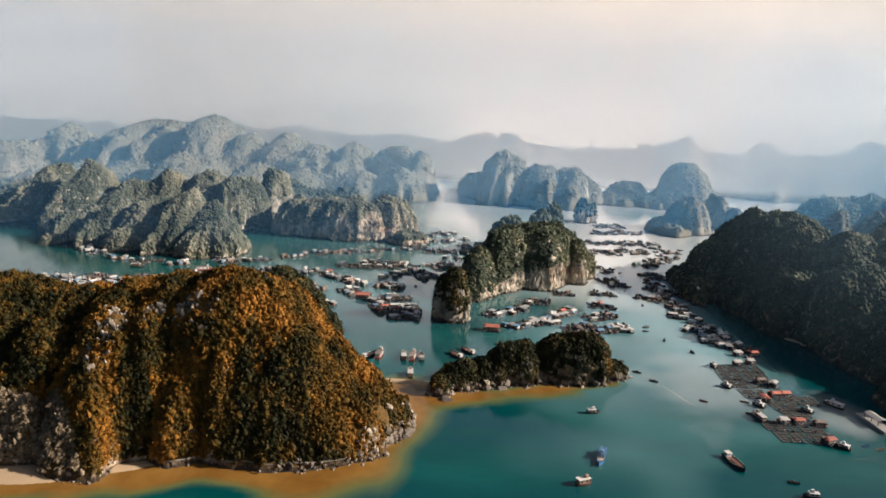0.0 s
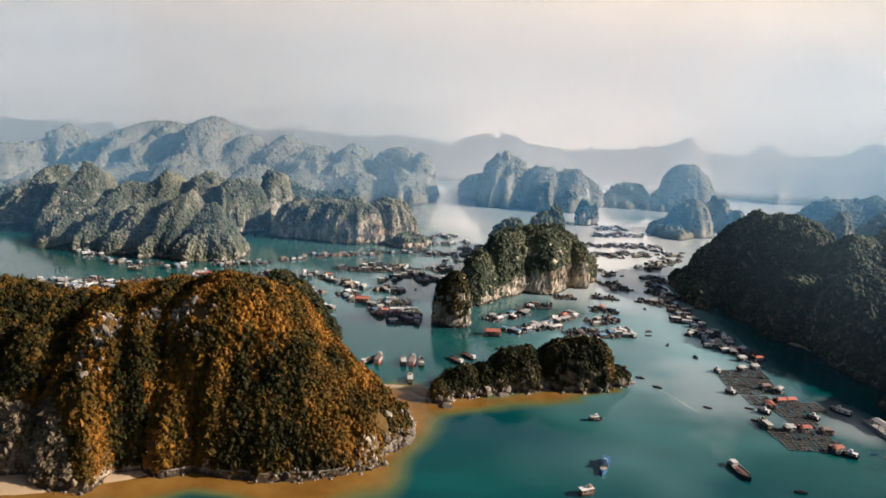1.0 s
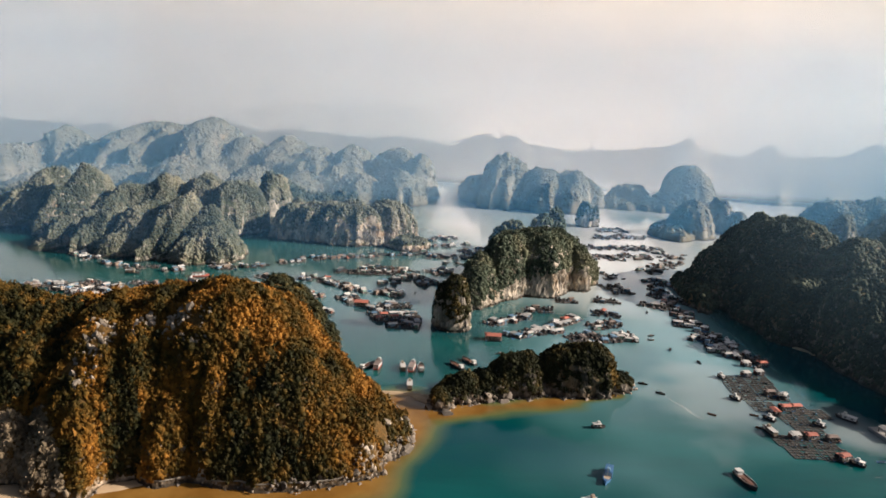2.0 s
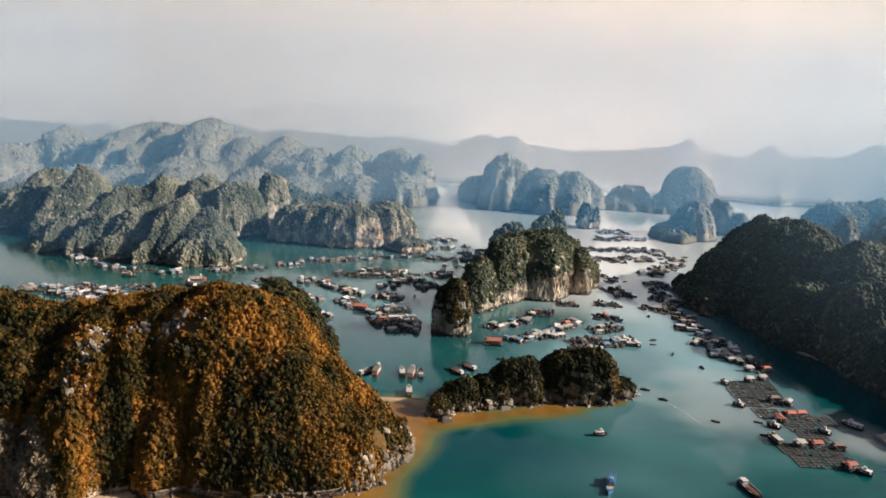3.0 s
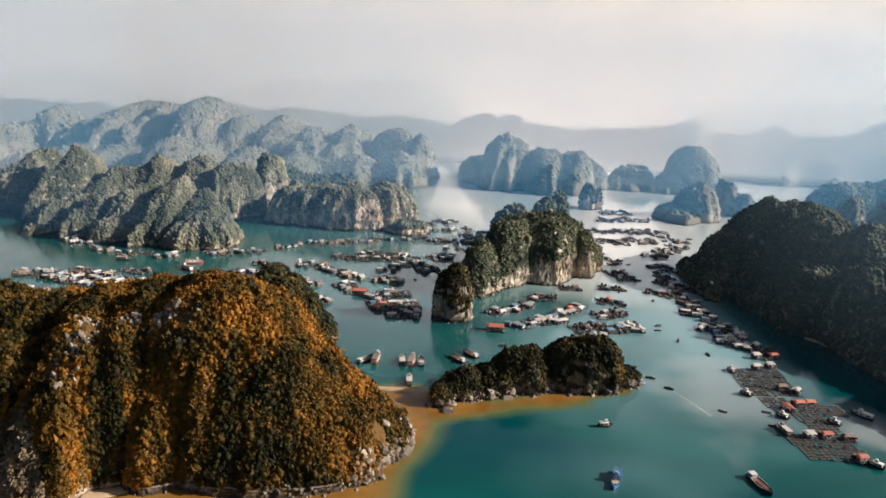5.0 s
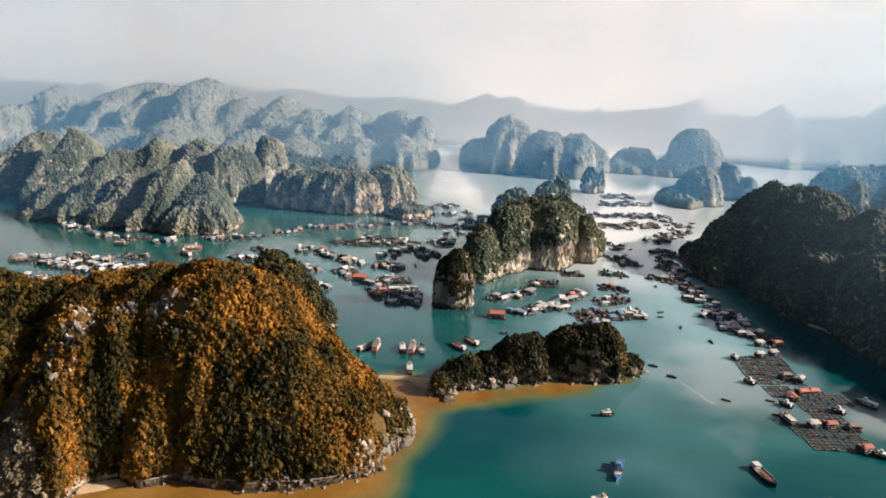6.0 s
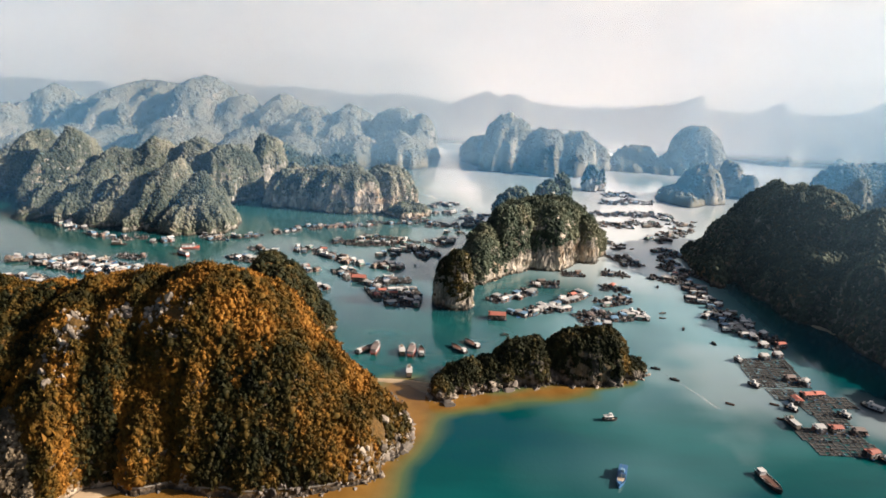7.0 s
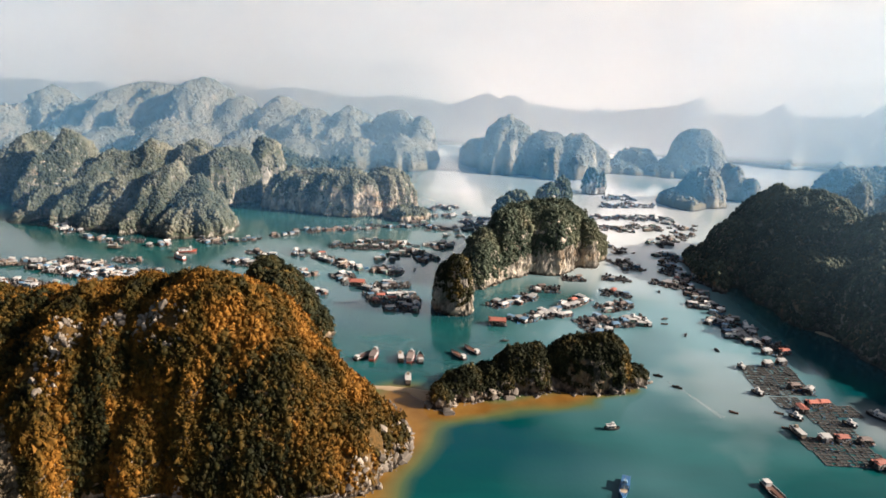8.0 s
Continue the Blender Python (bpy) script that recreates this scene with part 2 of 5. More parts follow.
def crag_mesh(name, verts, quads, rock, crag, seed):
    """Cuts the tall faces into ledges and pushes them in and out: ribs, caves and overhangs."""
    bm = bmesh.new()
    bv = [bm.verts.new(p) for p in verts]
    for q in quads:
        bm.faces.new([bv[i] for i in q])
    for _ in range(2):
        tall = [e for e in bm.edges if abs(e.verts[0].co.z - e.verts[1].co.z) > 2.4]
        if tall:
            bmesh.ops.subdivide_edges(bm, edges=tall, cuts=1 if _ else 2, use_grid_fill=True)
    bm.normal_update()
    move = []
    for v in bm.verts:
        n = v.normal
        steep = max(0.0, 1.0 - n.z * 1.25)
        c = v.co + Vector((seed * 3.7, 0, 0))
        d = noise.noise((c.x / 9, c.y / 9, c.z / 5)) * 1.0 + noise.noise((c.x / 4, c.y / 4, c.z / 2.2)) * 0.7 + noise.noise((c.x / 1.7, c.y / 1.7, c.z / 1.1)) * 0.35
        notch = -0.9 * math.exp(-((v.co.z - 0.6) / 0.9) ** 2) if v.co.z > -2 else 0
        move.append(Vector((n.x, n.y, n.z * 0.3)) * crag * steep * (d + notch))
    for v, m in zip(bm.verts, move):
        v.co += m
    me = bpy.data.meshes.new(name)
    bm.to_mesh(me)
    bm.free()
    me.materials.append(rock)
    me.polygons.foreach_set("use_smooth", [False] * len(me.polygons))
    me.update()
    return me


def karst(name, label, domes, step, seed, rock, warp=8.0, rough=4.0, flute=0.18, ragged=0.8, crag=0.0):
    """One limestone island. Returns the object and its grid."""
    X, Y, Z = land_grid(domes, step, seed, warp, rough, flute)
    Z = np.maximum(Z, -2.5)
    # ledges: the steep faces step in and out with height
    PX = X + ragged * fbm(Y * 0.5 + Z * 1.3, X * 0.3 + Z * 0.7, 7.0, seed + 900, 3) * np.clip(Z / 3, 0, 1)
    PY = Y + ragged * fbm(X * 0.5 + Z * 1.3, Y * 0.3 - Z * 0.7, 7.0, seed + 950, 3) * np.clip(Z / 3, 0, 1)
    ny, nx = X.shape
    idx = np.arange(nx * ny).reshape(ny, nx)
    quads = np.stack([idx[:-1, :-1], idx[:-1, 1:], idx[1:, 1:], idx[1:, :-1]], -1)
    dry = Z.ravel()[quads].max(-1) > -1.5
    # every separate piece of land is an island of its own; specks are left out
    mark = np.where(dry, np.arange(dry.size).reshape(dry.shape) + 1, 0)
    while True:
        wide = np.pad(mark, 1)
        grown = np.max([wide[1 + i:wide.shape[0] - 1 + i, 1 + j:wide.shape[1] - 1 + j] for i in (-1, 0, 1) for j in (-1, 0, 1)], axis=0) * dry
        if (grown == mark).all():
            break
        mark = grown
    pieces, sizes = np.unique(mark[dry], return_counts=True)
    keep = pieces[np.argsort(-sizes)][:max(1, (sizes > max(30, sizes.max() * 0.02)).sum())]
    spots = np.stack([PX.ravel(), PY.ravel(), Z.ravel()], -1)
    first = None
    for k in keep:
        part_quads = quads[mark == k]
        used = np.unique(part_quads)
        remap = np.full(nx * ny, -1)
        remap[used] = np.arange(len(used))
        if crag:
            me = crag_mesh(name, spots[used], remap[part_quads], rock, crag, seed)
        else:
            me = mesh_from(name, spots[used].tolist(), remap[part_quads].tolist(), rock)
        ob = tagged(new(name, me), label, "island")
        first = first or ob
    return first, spots, quads[np.isin(mark, keep)]


def clump_shape(seed, rings, leaves, leaf=0.30):
    """One shrub: a jagged crown of facets with loose leaf sprays round it, about one metre in radius."""
    rng = np.random.default_rng(seed)
    bm = bmesh.new()
    bmesh.ops.create_icosphere(bm, subdivisions=rings, radius=1.0)
    v = np.array([p.co[:] for p in bm.verts])
    f = np.array([[p.index for p in face.verts] for face in bm.faces])
    bm.free()
    v *= rng.uniform(0.5, 1.2, (len(v), 1))
    v[:, 2] *= 0.9
    lv, lf = [], []
    for k in range(leaves):
        d = rng.normal(size=3)
        d /= np.linalg.norm(d)
        d[2] = abs(d[2]) * 0.9 - 0.15
        c = d * rng.uniform(0.75, 1.25)
        a, b = rng.normal(size=3) * leaf, rng.normal(size=3) * leaf
        base = len(v) + len(lv)
        lv += [c - a * 0.6 - b * 0.6, c + a, c + b]
        lf.append([base, base + 1, base + 2])
    if leaves:
        v = np.vstack([v, np.array(lv)])
        f = np.vstack([f, np.array(lf)])
    return v, f


CLUMPS_NEAR = [clump_shape(40 + k, 1, 20, 0.30) for k in range(6)]
CLUMPS_MID = [clump_shape(60 + k, 1, 14, 0.26) for k in range(6)]
CLUMPS_FAR = [clump_shape(80 + k, 1, 0) for k in range(6)]


def woods(label, verts, quads, leaf, shapes, seed, size, spacing, bare=0.35, bare_scale=20.0, foot=2.0, steep=0.12, cliffs=(), proud=0.3, where=None):
    """Shrubs and trees rooted all over an island, as one mass. bare: how much of it stays open rock."""
    rng = np.random.default_rng(seed)
    p = verts[quads]
    nrm = np.cross(p[:, 2] - p[:, 0], p[:, 3] - p[:, 1])
    area = np.linalg.norm(nrm, axis=1) * 0.5
    nrm /= np.maximum(np.linalg.norm(nrm, axis=1, keepdims=True), 1e-9)
    mid = p.mean(1)
    count = int(area.sum() / spacing ** 2)
    pick = rng.choice(len(quads), count, p=area / area.sum())
    uv = rng.random((count, 2, 1))
    a, b, c, d = (p[pick, k] for k in range(4))
    at = (a * (1 - uv[:, 0]) + b * uv[:, 0]) * (1 - uv[:, 1]) + (d * (1 - uv[:, 0]) + c * uv[:, 0]) * uv[:, 1]
    up = nrm[pick]
    open_rock = fbm(at[:, 0] + at[:, 2] * 0.7, at[:, 1] - at[:, 2] * 0.8, bare_scale, seed + 3, 3) * 0.5 + 0.5
    cover = 0.5 + 0.9 * (up[:, 2] - 0.45) + 0.25 * np.clip((at[:, 2] - foot) / 10.0, -1, 1)
    keep = (at[:, 2] > foot + rng.uniform(0, 2.5, count)) & (up[:, 2] > steep) & (open_rock < cover + 0.5 - bare)
    if where:
        keep &= where(at[:, 0], at[:, 1])
    for cx, cy, cz, rad in cliffs:
        keep &= (np.sqrt((at[:, 0] - cx) ** 2 + (at[:, 1] - cy) ** 2 + (at[:, 2] - cz) ** 2) > rad * rng.uniform(0.75, 1.1, count))
    at, up = at[keep], up[keep]
    n = len(at)
    scale = size * rng.lognormal(0.0, 0.32, n)
    tint = np.clip(rng.normal(0.5, 0.22, n), 0, 1)
    spin = rng.uniform(0, 2 * math.pi, n)
    kinds = rng.integers(0, len(shapes), n)
    all_v, all_f, all_t, base = [], [], [], 0
    for k, (sv, sf) in enumerate(shapes):
        sel = np.where(kinds == k)[0]
        if not len(sel):
            continue
        cs, sn = np.cos(spin[sel])[:, None], np.sin(spin[sel])[:, None]
        x, y, z = sv[:, 0][None], sv[:, 1][None], sv[:, 2][None]
        tall = rng.uniform(0.75, 1.75, len(sel))[:, None]
        s = scale[sel][:, None]
        loc = np.stack([(x * cs - y * sn) * s, (x * sn + y * cs) * s, z * tall * s], -1)
        loc += (at[sel] + up[sel] * scale[sel][:, None] * proud + np.array([0, 0, 0.2]) * scale[sel][:, None])[:, None, :]
        all_v.append(loc.reshape(-1, 3))
        off = base + np.arange(len(sel))[:, None, None] * len(sv)
        all_f.append((sf[None] + off).reshape(-1, 3))
        all_t.append(np.repeat(tint[sel], len(sv)))
        base += len(sel) * len(sv)
    if not all_v:
        return None
    V, F, T = np.vstack(all_v), np.vstack(all_f), np.concatenate(all_t)
    me = bpy.data.meshes.new("woods")
    me.vertices.add(len(V))
    me.vertices.foreach_set("co", V.astype(np.float32).ravel())
    me.loops.add(F.size)
    me.loops.foreach_set("vertex_index", F.astype(np.int32).ravel())
    me.polygons.add(len(F))
    me.polygons.foreach_set("loop_start", np.arange(0, F.size, 3, dtype=np.int32))
    me.update(calc_edges=True)
    att = me.attributes.new("tint", "FLOAT", "POINT")
    att.data.foreach_set("value", T.astype(np.float32))
    me.materials.append(leaf)
    ob = new("woods", me)
    tagged(ob, label, "woods", kind="stuff")
    return ob


# towers of each island: centre x, y, radii, turn, height, edge powers
NEAR_HILL = [
    (-93, 314, 56, 45, 0, 68.3, 2.1, 0.75), (-127, 317, 31, 56, 0, 62.2, 2.1, 0.75), (-143, 313, 44, 64, 0, 59, 2.1, 0.8),
    (-173, 315, 52, 65, 0, 52.6, 2.1, 0.8), (-214, 314, 99, 46, 0, 58, 2.1, 0.8), (-245, 329, 70, 60, 0, 55, 2.1, 0.8),
    (-76, 312, 37, 53, 4, 57, 2.1, 0.78), (-58, 312, 28, 47, 6, 42.3, 2.1, 0.8), (-44, 312, 20, 40, 8, 28, 2, 0.85),
    (-30, 317, 12, 28, 8, 8.5, 2, 0.9), (-111, 292, 23, 34, 0, 38.1, 2, 0.8), (-65, 288, 25, 31, 0, 34.7, 2, 0.85),
    (-148, 286, 26, 49, 0, 40.1, 2, 0.8), (-91, 292, 18, 30, 0, 49.2, 2, 0.85), (-178, 284, 30, 36, 0, 34, 2, 0.85),
]
BACK_KNOB = [
    (-108, 433, 12, 24, 0, 39.1, 2.6, 0.5), (-97, 425, 15, 23, 0, 36.9, 2.6, 0.5), (-86, 426, 11, 17, 0, 28, 2.6, 0.5),
    (-78, 425, 9, 13, 0, 15, 2.4, 0.5),
]
LOW_ISLE = [
    (79, 393, 10, 12, 8, 20.9, 2.8, 0.45), (69, 377, 21, 11, 10, 25.7, 2.6, 0.5), (62, 378, 18, 12, 12, 23.5, 2.6, 0.5),
    (35, 372, 17, 11, 14, 20.3, 2.4, 0.55), (22, 366, 16, 10, 18, 10.6, 2.4, 0.55), (6, 358, 12, 8, 20, 13, 2.2, 0.6),
    (-2, 348, 6, 6, 20, 11.7, 2.2, 0.6), (88, 385, 10, 9, 0, 10, 2.2, 0.6),
]
STACK = [
    (2, 473, 9.5, 11, 0, 37, 2.8, 0.45), (-4.5, 477, 9, 11, 0, 31, 2.6, 0.5), (-9, 479, 5, 8, 0, 21, 2.4, 0.5),
]
MID_ISLE = [
    (19, 550, 16, 34, -20, 32.7, 2.4, 0.55), (40, 575, 18, 34, -25, 48.8, 2.6, 0.55), (66, 590, 26, 30, -10, 47.5, 2.8, 0.5),
    (77, 605, 24, 30, 0, 43.9, 3, 0.46), (100, 610, 15, 24, 0, 35, 3, 0.44), (112, 618, 10, 12, 0, 21.2, 2.8, 0.45),
    (77, 635, 43, 33, 0, 42.6, 2.6, 0.6),
]
MID_BACK = [
    (40, 690, 12, 14, 0, 31.3, 2.6, 0.5), (53, 700, 16, 16, 0, 36.2, 2.6, 0.5), (99, 740, 11, 14, 0, 44.6, 2.8, 0.5),
    (82, 712, 14, 15, 0, 39.6, 2.4, 0.6), (157, 910, 9, 10, 0, 31, 2.6, 0.5), (168, 916, 8, 9, 0, 23, 2.4, 0.5),
]
RIGHT_HILL = [
    (202, 597, 18, 50, -10, 18, 2.2, 0.65), (217, 607, 20, 41, -10, 37.9, 2.4, 0.6), (264, 621, 44, 81, -8, 65.5, 2.6, 0.62),
    (278, 590, 40, 53, 0, 69, 2.6, 0.62), (256, 560, 46, 58, 0, 36, 2.4, 0.55), (300, 548, 40, 62, -14, 66, 1.9, 0.7), (318, 500, 34, 56, -16, 58, 1.8, 0.75),
    (262, 520, 44, 56, -10, 38, 2.4, 0.55), (275, 480, 34, 56, -8, 52, 2, 0.75), (275, 441, 36, 61, -8, 48, 2, 0.75),
    (325, 470, 60, 80, 0, 60, 2.2, 0.75), (340, 535, 50, 60, 0, 62, 2.2, 0.75), (285, 367, 47, 56, 0, 34, 2, 0.8),
    (409, 614, 60, 50, 0, 59.8, 2.2, 0.75),
]
LEFT_ISLE = [
    (-359, 655, 18, 45, -24, 12, 1.5, 0.85), (-348, 667, 20, 56, -24, 31.6, 1.5, 0.85), (-339, 690, 22, 60, -24, 39, 1.5, 0.85),
    (-314, 662, 18, 54, -22, 38.2, 1.5, 0.8), (-287, 667, 26, 63, -20, 45.7, 1.5, 0.8), (-255, 662, 22, 54, -14, 50.1, 1.6, 0.75),
    (-233, 662, 26, 40, -8, 38.7, 1.8, 0.7), (-227, 636, 35, 38, -8, 29.7, 1.8, 0.65), (-388, 743, 29, 65, -24, 63, 1.5, 0.85),
    (-441, 775, 31, 79, -24, 55.7, 1.5, 0.85), (-342, 739, 30, 50, -18, 48, 1.6, 0.8), (-310, 764, 40, 55, -12, 54, 1.7, 0.8),
    (-270, 769, 37, 52, -8, 54.9, 1.8, 0.75), (-238, 758, 30, 40, -6, 51.8, 2.2, 0.55), (-466, 765, 36, 50, -18, 30, 1.6, 0.85),
]
BLUFF_ISLE = [
    (-172, 754, 18, 33, -14, 36.3, 2.2, 0.6), (-146, 749, 25, 33, -10, 38.2, 2.6, 0.5), (-111, 741, 30, 39, 0, 38.1, 3, 0.42),
    (-76, 761, 29, 35, -6, 40.8, 2.8, 0.45), (-52, 725, 21, 24, -6, 10, 2.4, 0.5), (-125, 770, 70, 24, 0, 28.4, 2.4, 0.6),
]
DARK_TOWER = [
    (-216, 826, 25, 38, 0, 56.9, 2.8, 0.5), (-198, 870, 40, 34, 0, 32.3, 2.4, 0.7), (-158, 892, 50, 40, 0, 27.6, 2.2, 0.75),
    (-213, 883, 34, 40, 0, 40, 2.2, 0.7),
]
WEST_ISLE = [
    (-501, 775, 79, 74, -10, 11.4, 2, 0.8), (-560, 817, 61, 63, 0, 18.8, 2, 0.85), (-626, 790, 70, 60, 0, 17, 2, 0.85),
    (-485, 826, 49, 60, -20, 25.7, 2, 0.8),
]
RANGE = [
    (-676, 1060, 38, 101, -20, 51.4, 1.7, 0.8), (-636, 1151, 35, 85, -22, 74.6, 1.7, 0.8), (-689, 1162, 41, 100, -20, 47, 1.7, 0.8),
    (-566, 1162, 34, 100, -22, 68.2, 1.7, 0.8), (-499, 1162, 40, 129, -22, 87.9, 1.7, 0.8), (-462, 1149, 40, 112, -18, 85.9, 1.7, 0.8),
    (-396, 1150, 48, 132, -16, 100.6, 1.7, 0.8), (-345, 1150, 44, 91, -12, 72.5, 1.7, 0.8), (-293, 1176, 56, 104, -10, 75.2, 1.7, 0.8),
    (-237, 1149, 48, 87, -10, 62, 1.7, 0.8), (-176, 1158, 42, 90, -8, 67, 1.7, 0.8), (-105, 1150, 60, 86, -8, 68.6, 1.7, 0.8),
    (-66, 1121, 28, 58, -4, 64.1, 1.7, 0.8), (-484, 1030, 44, 80, -20, 32, 1.7, 0.8), (-396, 1020, 44, 90, -18, 49, 1.7, 0.8),
    (-303, 1010, 46, 80, -14, 40, 1.7, 0.8), (-225, 1020, 46, 70, -10, 36, 1.7, 0.8), (-145, 1030, 50, 70, -8, 39, 1.7, 0.8),
    (-556, 1010, 44, 80, -20, 30, 1.7, 0.8), (-789, 1120, 60, 90, -20, 34, 1.7, 0.8), (-924, 1150, 90, 90, 0, 18, 1.7, 0.8),
    (-85, 1020, 44, 36, 0, 47.5, 1.7, 0.8),
]
NORTH_A = [
    (60, 1080, 30, 77, -10, 71.7, 2.2, 0.65), (78, 1086, 34, 63, -10, 67.4, 2.2, 0.65), (118, 1071, 40, 74, 0, 54, 2.2, 0.65),
    (166, 1083, 29, 80, -6, 52.4, 2.6, 0.55), (191, 1104, 28, 44, 0, 40.5, 2.4, 0.6), (24, 1116, 26, 51, 0, 35.5, 2.2, 0.7),
]
NORTH_B = [
    (258, 1129, 40, 40, 0, 32.7, 2.2, 0.7), (237, 1121, 39, 48, 0, 17, 2.2, 0.7), (293, 1100, 24, 36, 0, 15, 2.2, 0.7),
]
EAST_A = [
    (286, 890, 30, 30, -14, 42, 2.3, 0.6), (264, 882, 27, 43, -10, 16.9, 2.2, 0.65), (333, 937, 14, 24, 0, 41.8, 2.8, 0.5),
    (352, 925, 14, 22, 0, 28.3, 2.4, 0.5),
]
EAST_B = [
    (345, 1120, 38, 55, 0, 66.1, 2.5, 0.6), (366, 1125, 26, 46, 0, 51.5, 2.4, 0.6), (317, 1109, 24, 46, 0, 27, 2.2, 0.7),
]
EAST_C = [
    (453, 895, 32, 51, 0, 50.5, 2.6, 0.5), (474, 915, 44, 50, 0, 47.8, 2.4, 0.6), (515, 914, 33, 51, 0, 55.6, 2.2, 0.7),
    (551, 900, 70, 60, 0, 56, 2.2, 0.7), (468, 800, 34, 44, 0, 50, 2.2, 0.65),
]
NORTH_BACK = [
    (33, 1439, 79, 69, 0, 83.9, 2, 0.75), (93, 1441, 64, 71, 0, 80.3, 2, 0.75), (-5, 1410, 49, 80, 0, 27.6, 2, 0.8),
    (158, 1460, 70, 70, 0, 58.3, 2, 0.8), (-42, 1400, 40, 50, 0, 7, 2, 0.8),
]
EAST_BACK = [
    (450, 1502, 69, 70, 0, 88, 2, 0.75), (390, 1500, 59, 70, 0, 70.9, 2, 0.8), (549, 1329, 69, 62, 0, 91.7, 2, 0.75),
    (505, 1329, 49, 86, 0, 52.9, 2, 0.8), (607, 1311, 95, 80, 0, 62.8, 2, 0.8), (737, 1316, 83, 81, 0, 106.6, 2, 0.75),
    (682, 1340, 64, 60, 0, 80, 2, 0.8), (850, 1350, 90, 70, 0, 94, 2, 0.8),
]

sets = [
    ("karst_island", "steep limestone hill grown over with autumn-coloured scrub", NEAR_HILL, 1.6, 3, ROCK_GOLD, dict(crag=1.2, warp=6, rough=3.2, flute=0.09)),
    ("karst_island", "small wooded limestone knob behind the golden hill", BACK_KNOB, 1.4, 11, ROCK_GOLD, dict(crag=1.2, warp=3, rough=2.2, flute=0.12)),
    ("karst_island", "low rocky islet with dark scrub and pale shore boulders", LOW_ISLE, 1.0, 19, ROCK_DARK, dict(crag=2.4, warp=3.5, rough=3.2, flute=0.18, ragged=1.4)),
    ("karst_island", "sheer limestone stack with bushes on top", STACK, 0.9, 23, ROCK, dict(crag=1.8, warp=1.8, rough=1.6, flute=0.08, ragged=1.2)),
    ("karst_island", "wooded limestone island with a pale undercut cliff", MID_ISLE, 1.4, 29, ROCK, dict(crag=2.2, warp=5, rough=4, flute=0.12, ragged=1.5)),
    ("karst_island", "small rocky islets with scrub in the channel", MID_BACK, 1.6, 31, ROCK, dict(crag=1.5, warp=3, rough=2.2, flute=0.14)),
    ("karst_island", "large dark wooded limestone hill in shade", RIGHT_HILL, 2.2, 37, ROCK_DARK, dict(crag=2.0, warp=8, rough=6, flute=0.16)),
    ("karst_island", "wooded limestone hills with pale cliffs at the water", LEFT_ISLE, 2.2, 41, ROCK_GREY, dict(crag=1.8, warp=8, rough=4, flute=0.22, ragged=1.4)),
    ("karst_island", "broad limestone bluff with bare grey cliffs", BLUFF_ISLE, 1.8, 43, ROCK, dict(crag=2.6, warp=6, rough=3.5, flute=0.24, ragged=1.8)),
    ("karst_island", "steep wooded limestone tower behind the bluff", DARK_TOWER, 2.6, 47, ROCK_GREY, dict(warp=6, rough=5, flute=0.15)),
    ("karst_island", "wooded limestone hills beside a sheltered cove", WEST_ISLE, 3.2, 53, ROCK_GREY, dict(warp=10, rough=6, flute=0.2)),
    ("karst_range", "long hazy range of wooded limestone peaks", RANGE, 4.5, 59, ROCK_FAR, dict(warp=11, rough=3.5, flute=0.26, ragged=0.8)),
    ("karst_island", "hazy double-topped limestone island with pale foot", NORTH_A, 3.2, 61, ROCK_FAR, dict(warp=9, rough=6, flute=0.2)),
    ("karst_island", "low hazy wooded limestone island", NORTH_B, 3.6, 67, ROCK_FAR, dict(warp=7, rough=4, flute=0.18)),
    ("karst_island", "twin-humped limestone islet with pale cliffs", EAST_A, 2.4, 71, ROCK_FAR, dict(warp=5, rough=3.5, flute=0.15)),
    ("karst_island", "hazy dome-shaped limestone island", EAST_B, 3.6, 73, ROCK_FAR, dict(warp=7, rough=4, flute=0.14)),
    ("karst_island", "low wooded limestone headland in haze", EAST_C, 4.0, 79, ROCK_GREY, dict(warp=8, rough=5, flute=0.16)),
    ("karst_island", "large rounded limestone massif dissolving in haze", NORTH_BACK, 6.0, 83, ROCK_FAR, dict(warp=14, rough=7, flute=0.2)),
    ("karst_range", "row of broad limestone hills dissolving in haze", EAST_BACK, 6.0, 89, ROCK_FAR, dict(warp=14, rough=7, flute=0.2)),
]
land = []
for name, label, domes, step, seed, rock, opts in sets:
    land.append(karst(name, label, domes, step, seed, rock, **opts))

def dry_corner(x, y):
    """The low corner at the beach where the bushes stand dead and grey."""
    return (x < -138 - (y - 246) * 0.9) & (y < 268)


def shaded_green(x, y):
    """Gullies, their shade put into darker leaves, and the lower slope with its dark green bushes instead of the autumn
    scrub.
    """
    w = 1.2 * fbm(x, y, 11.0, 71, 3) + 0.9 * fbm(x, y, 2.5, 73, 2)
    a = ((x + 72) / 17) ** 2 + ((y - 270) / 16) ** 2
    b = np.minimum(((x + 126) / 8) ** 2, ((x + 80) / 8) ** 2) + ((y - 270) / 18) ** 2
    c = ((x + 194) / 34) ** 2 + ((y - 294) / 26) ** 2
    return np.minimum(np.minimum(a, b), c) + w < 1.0


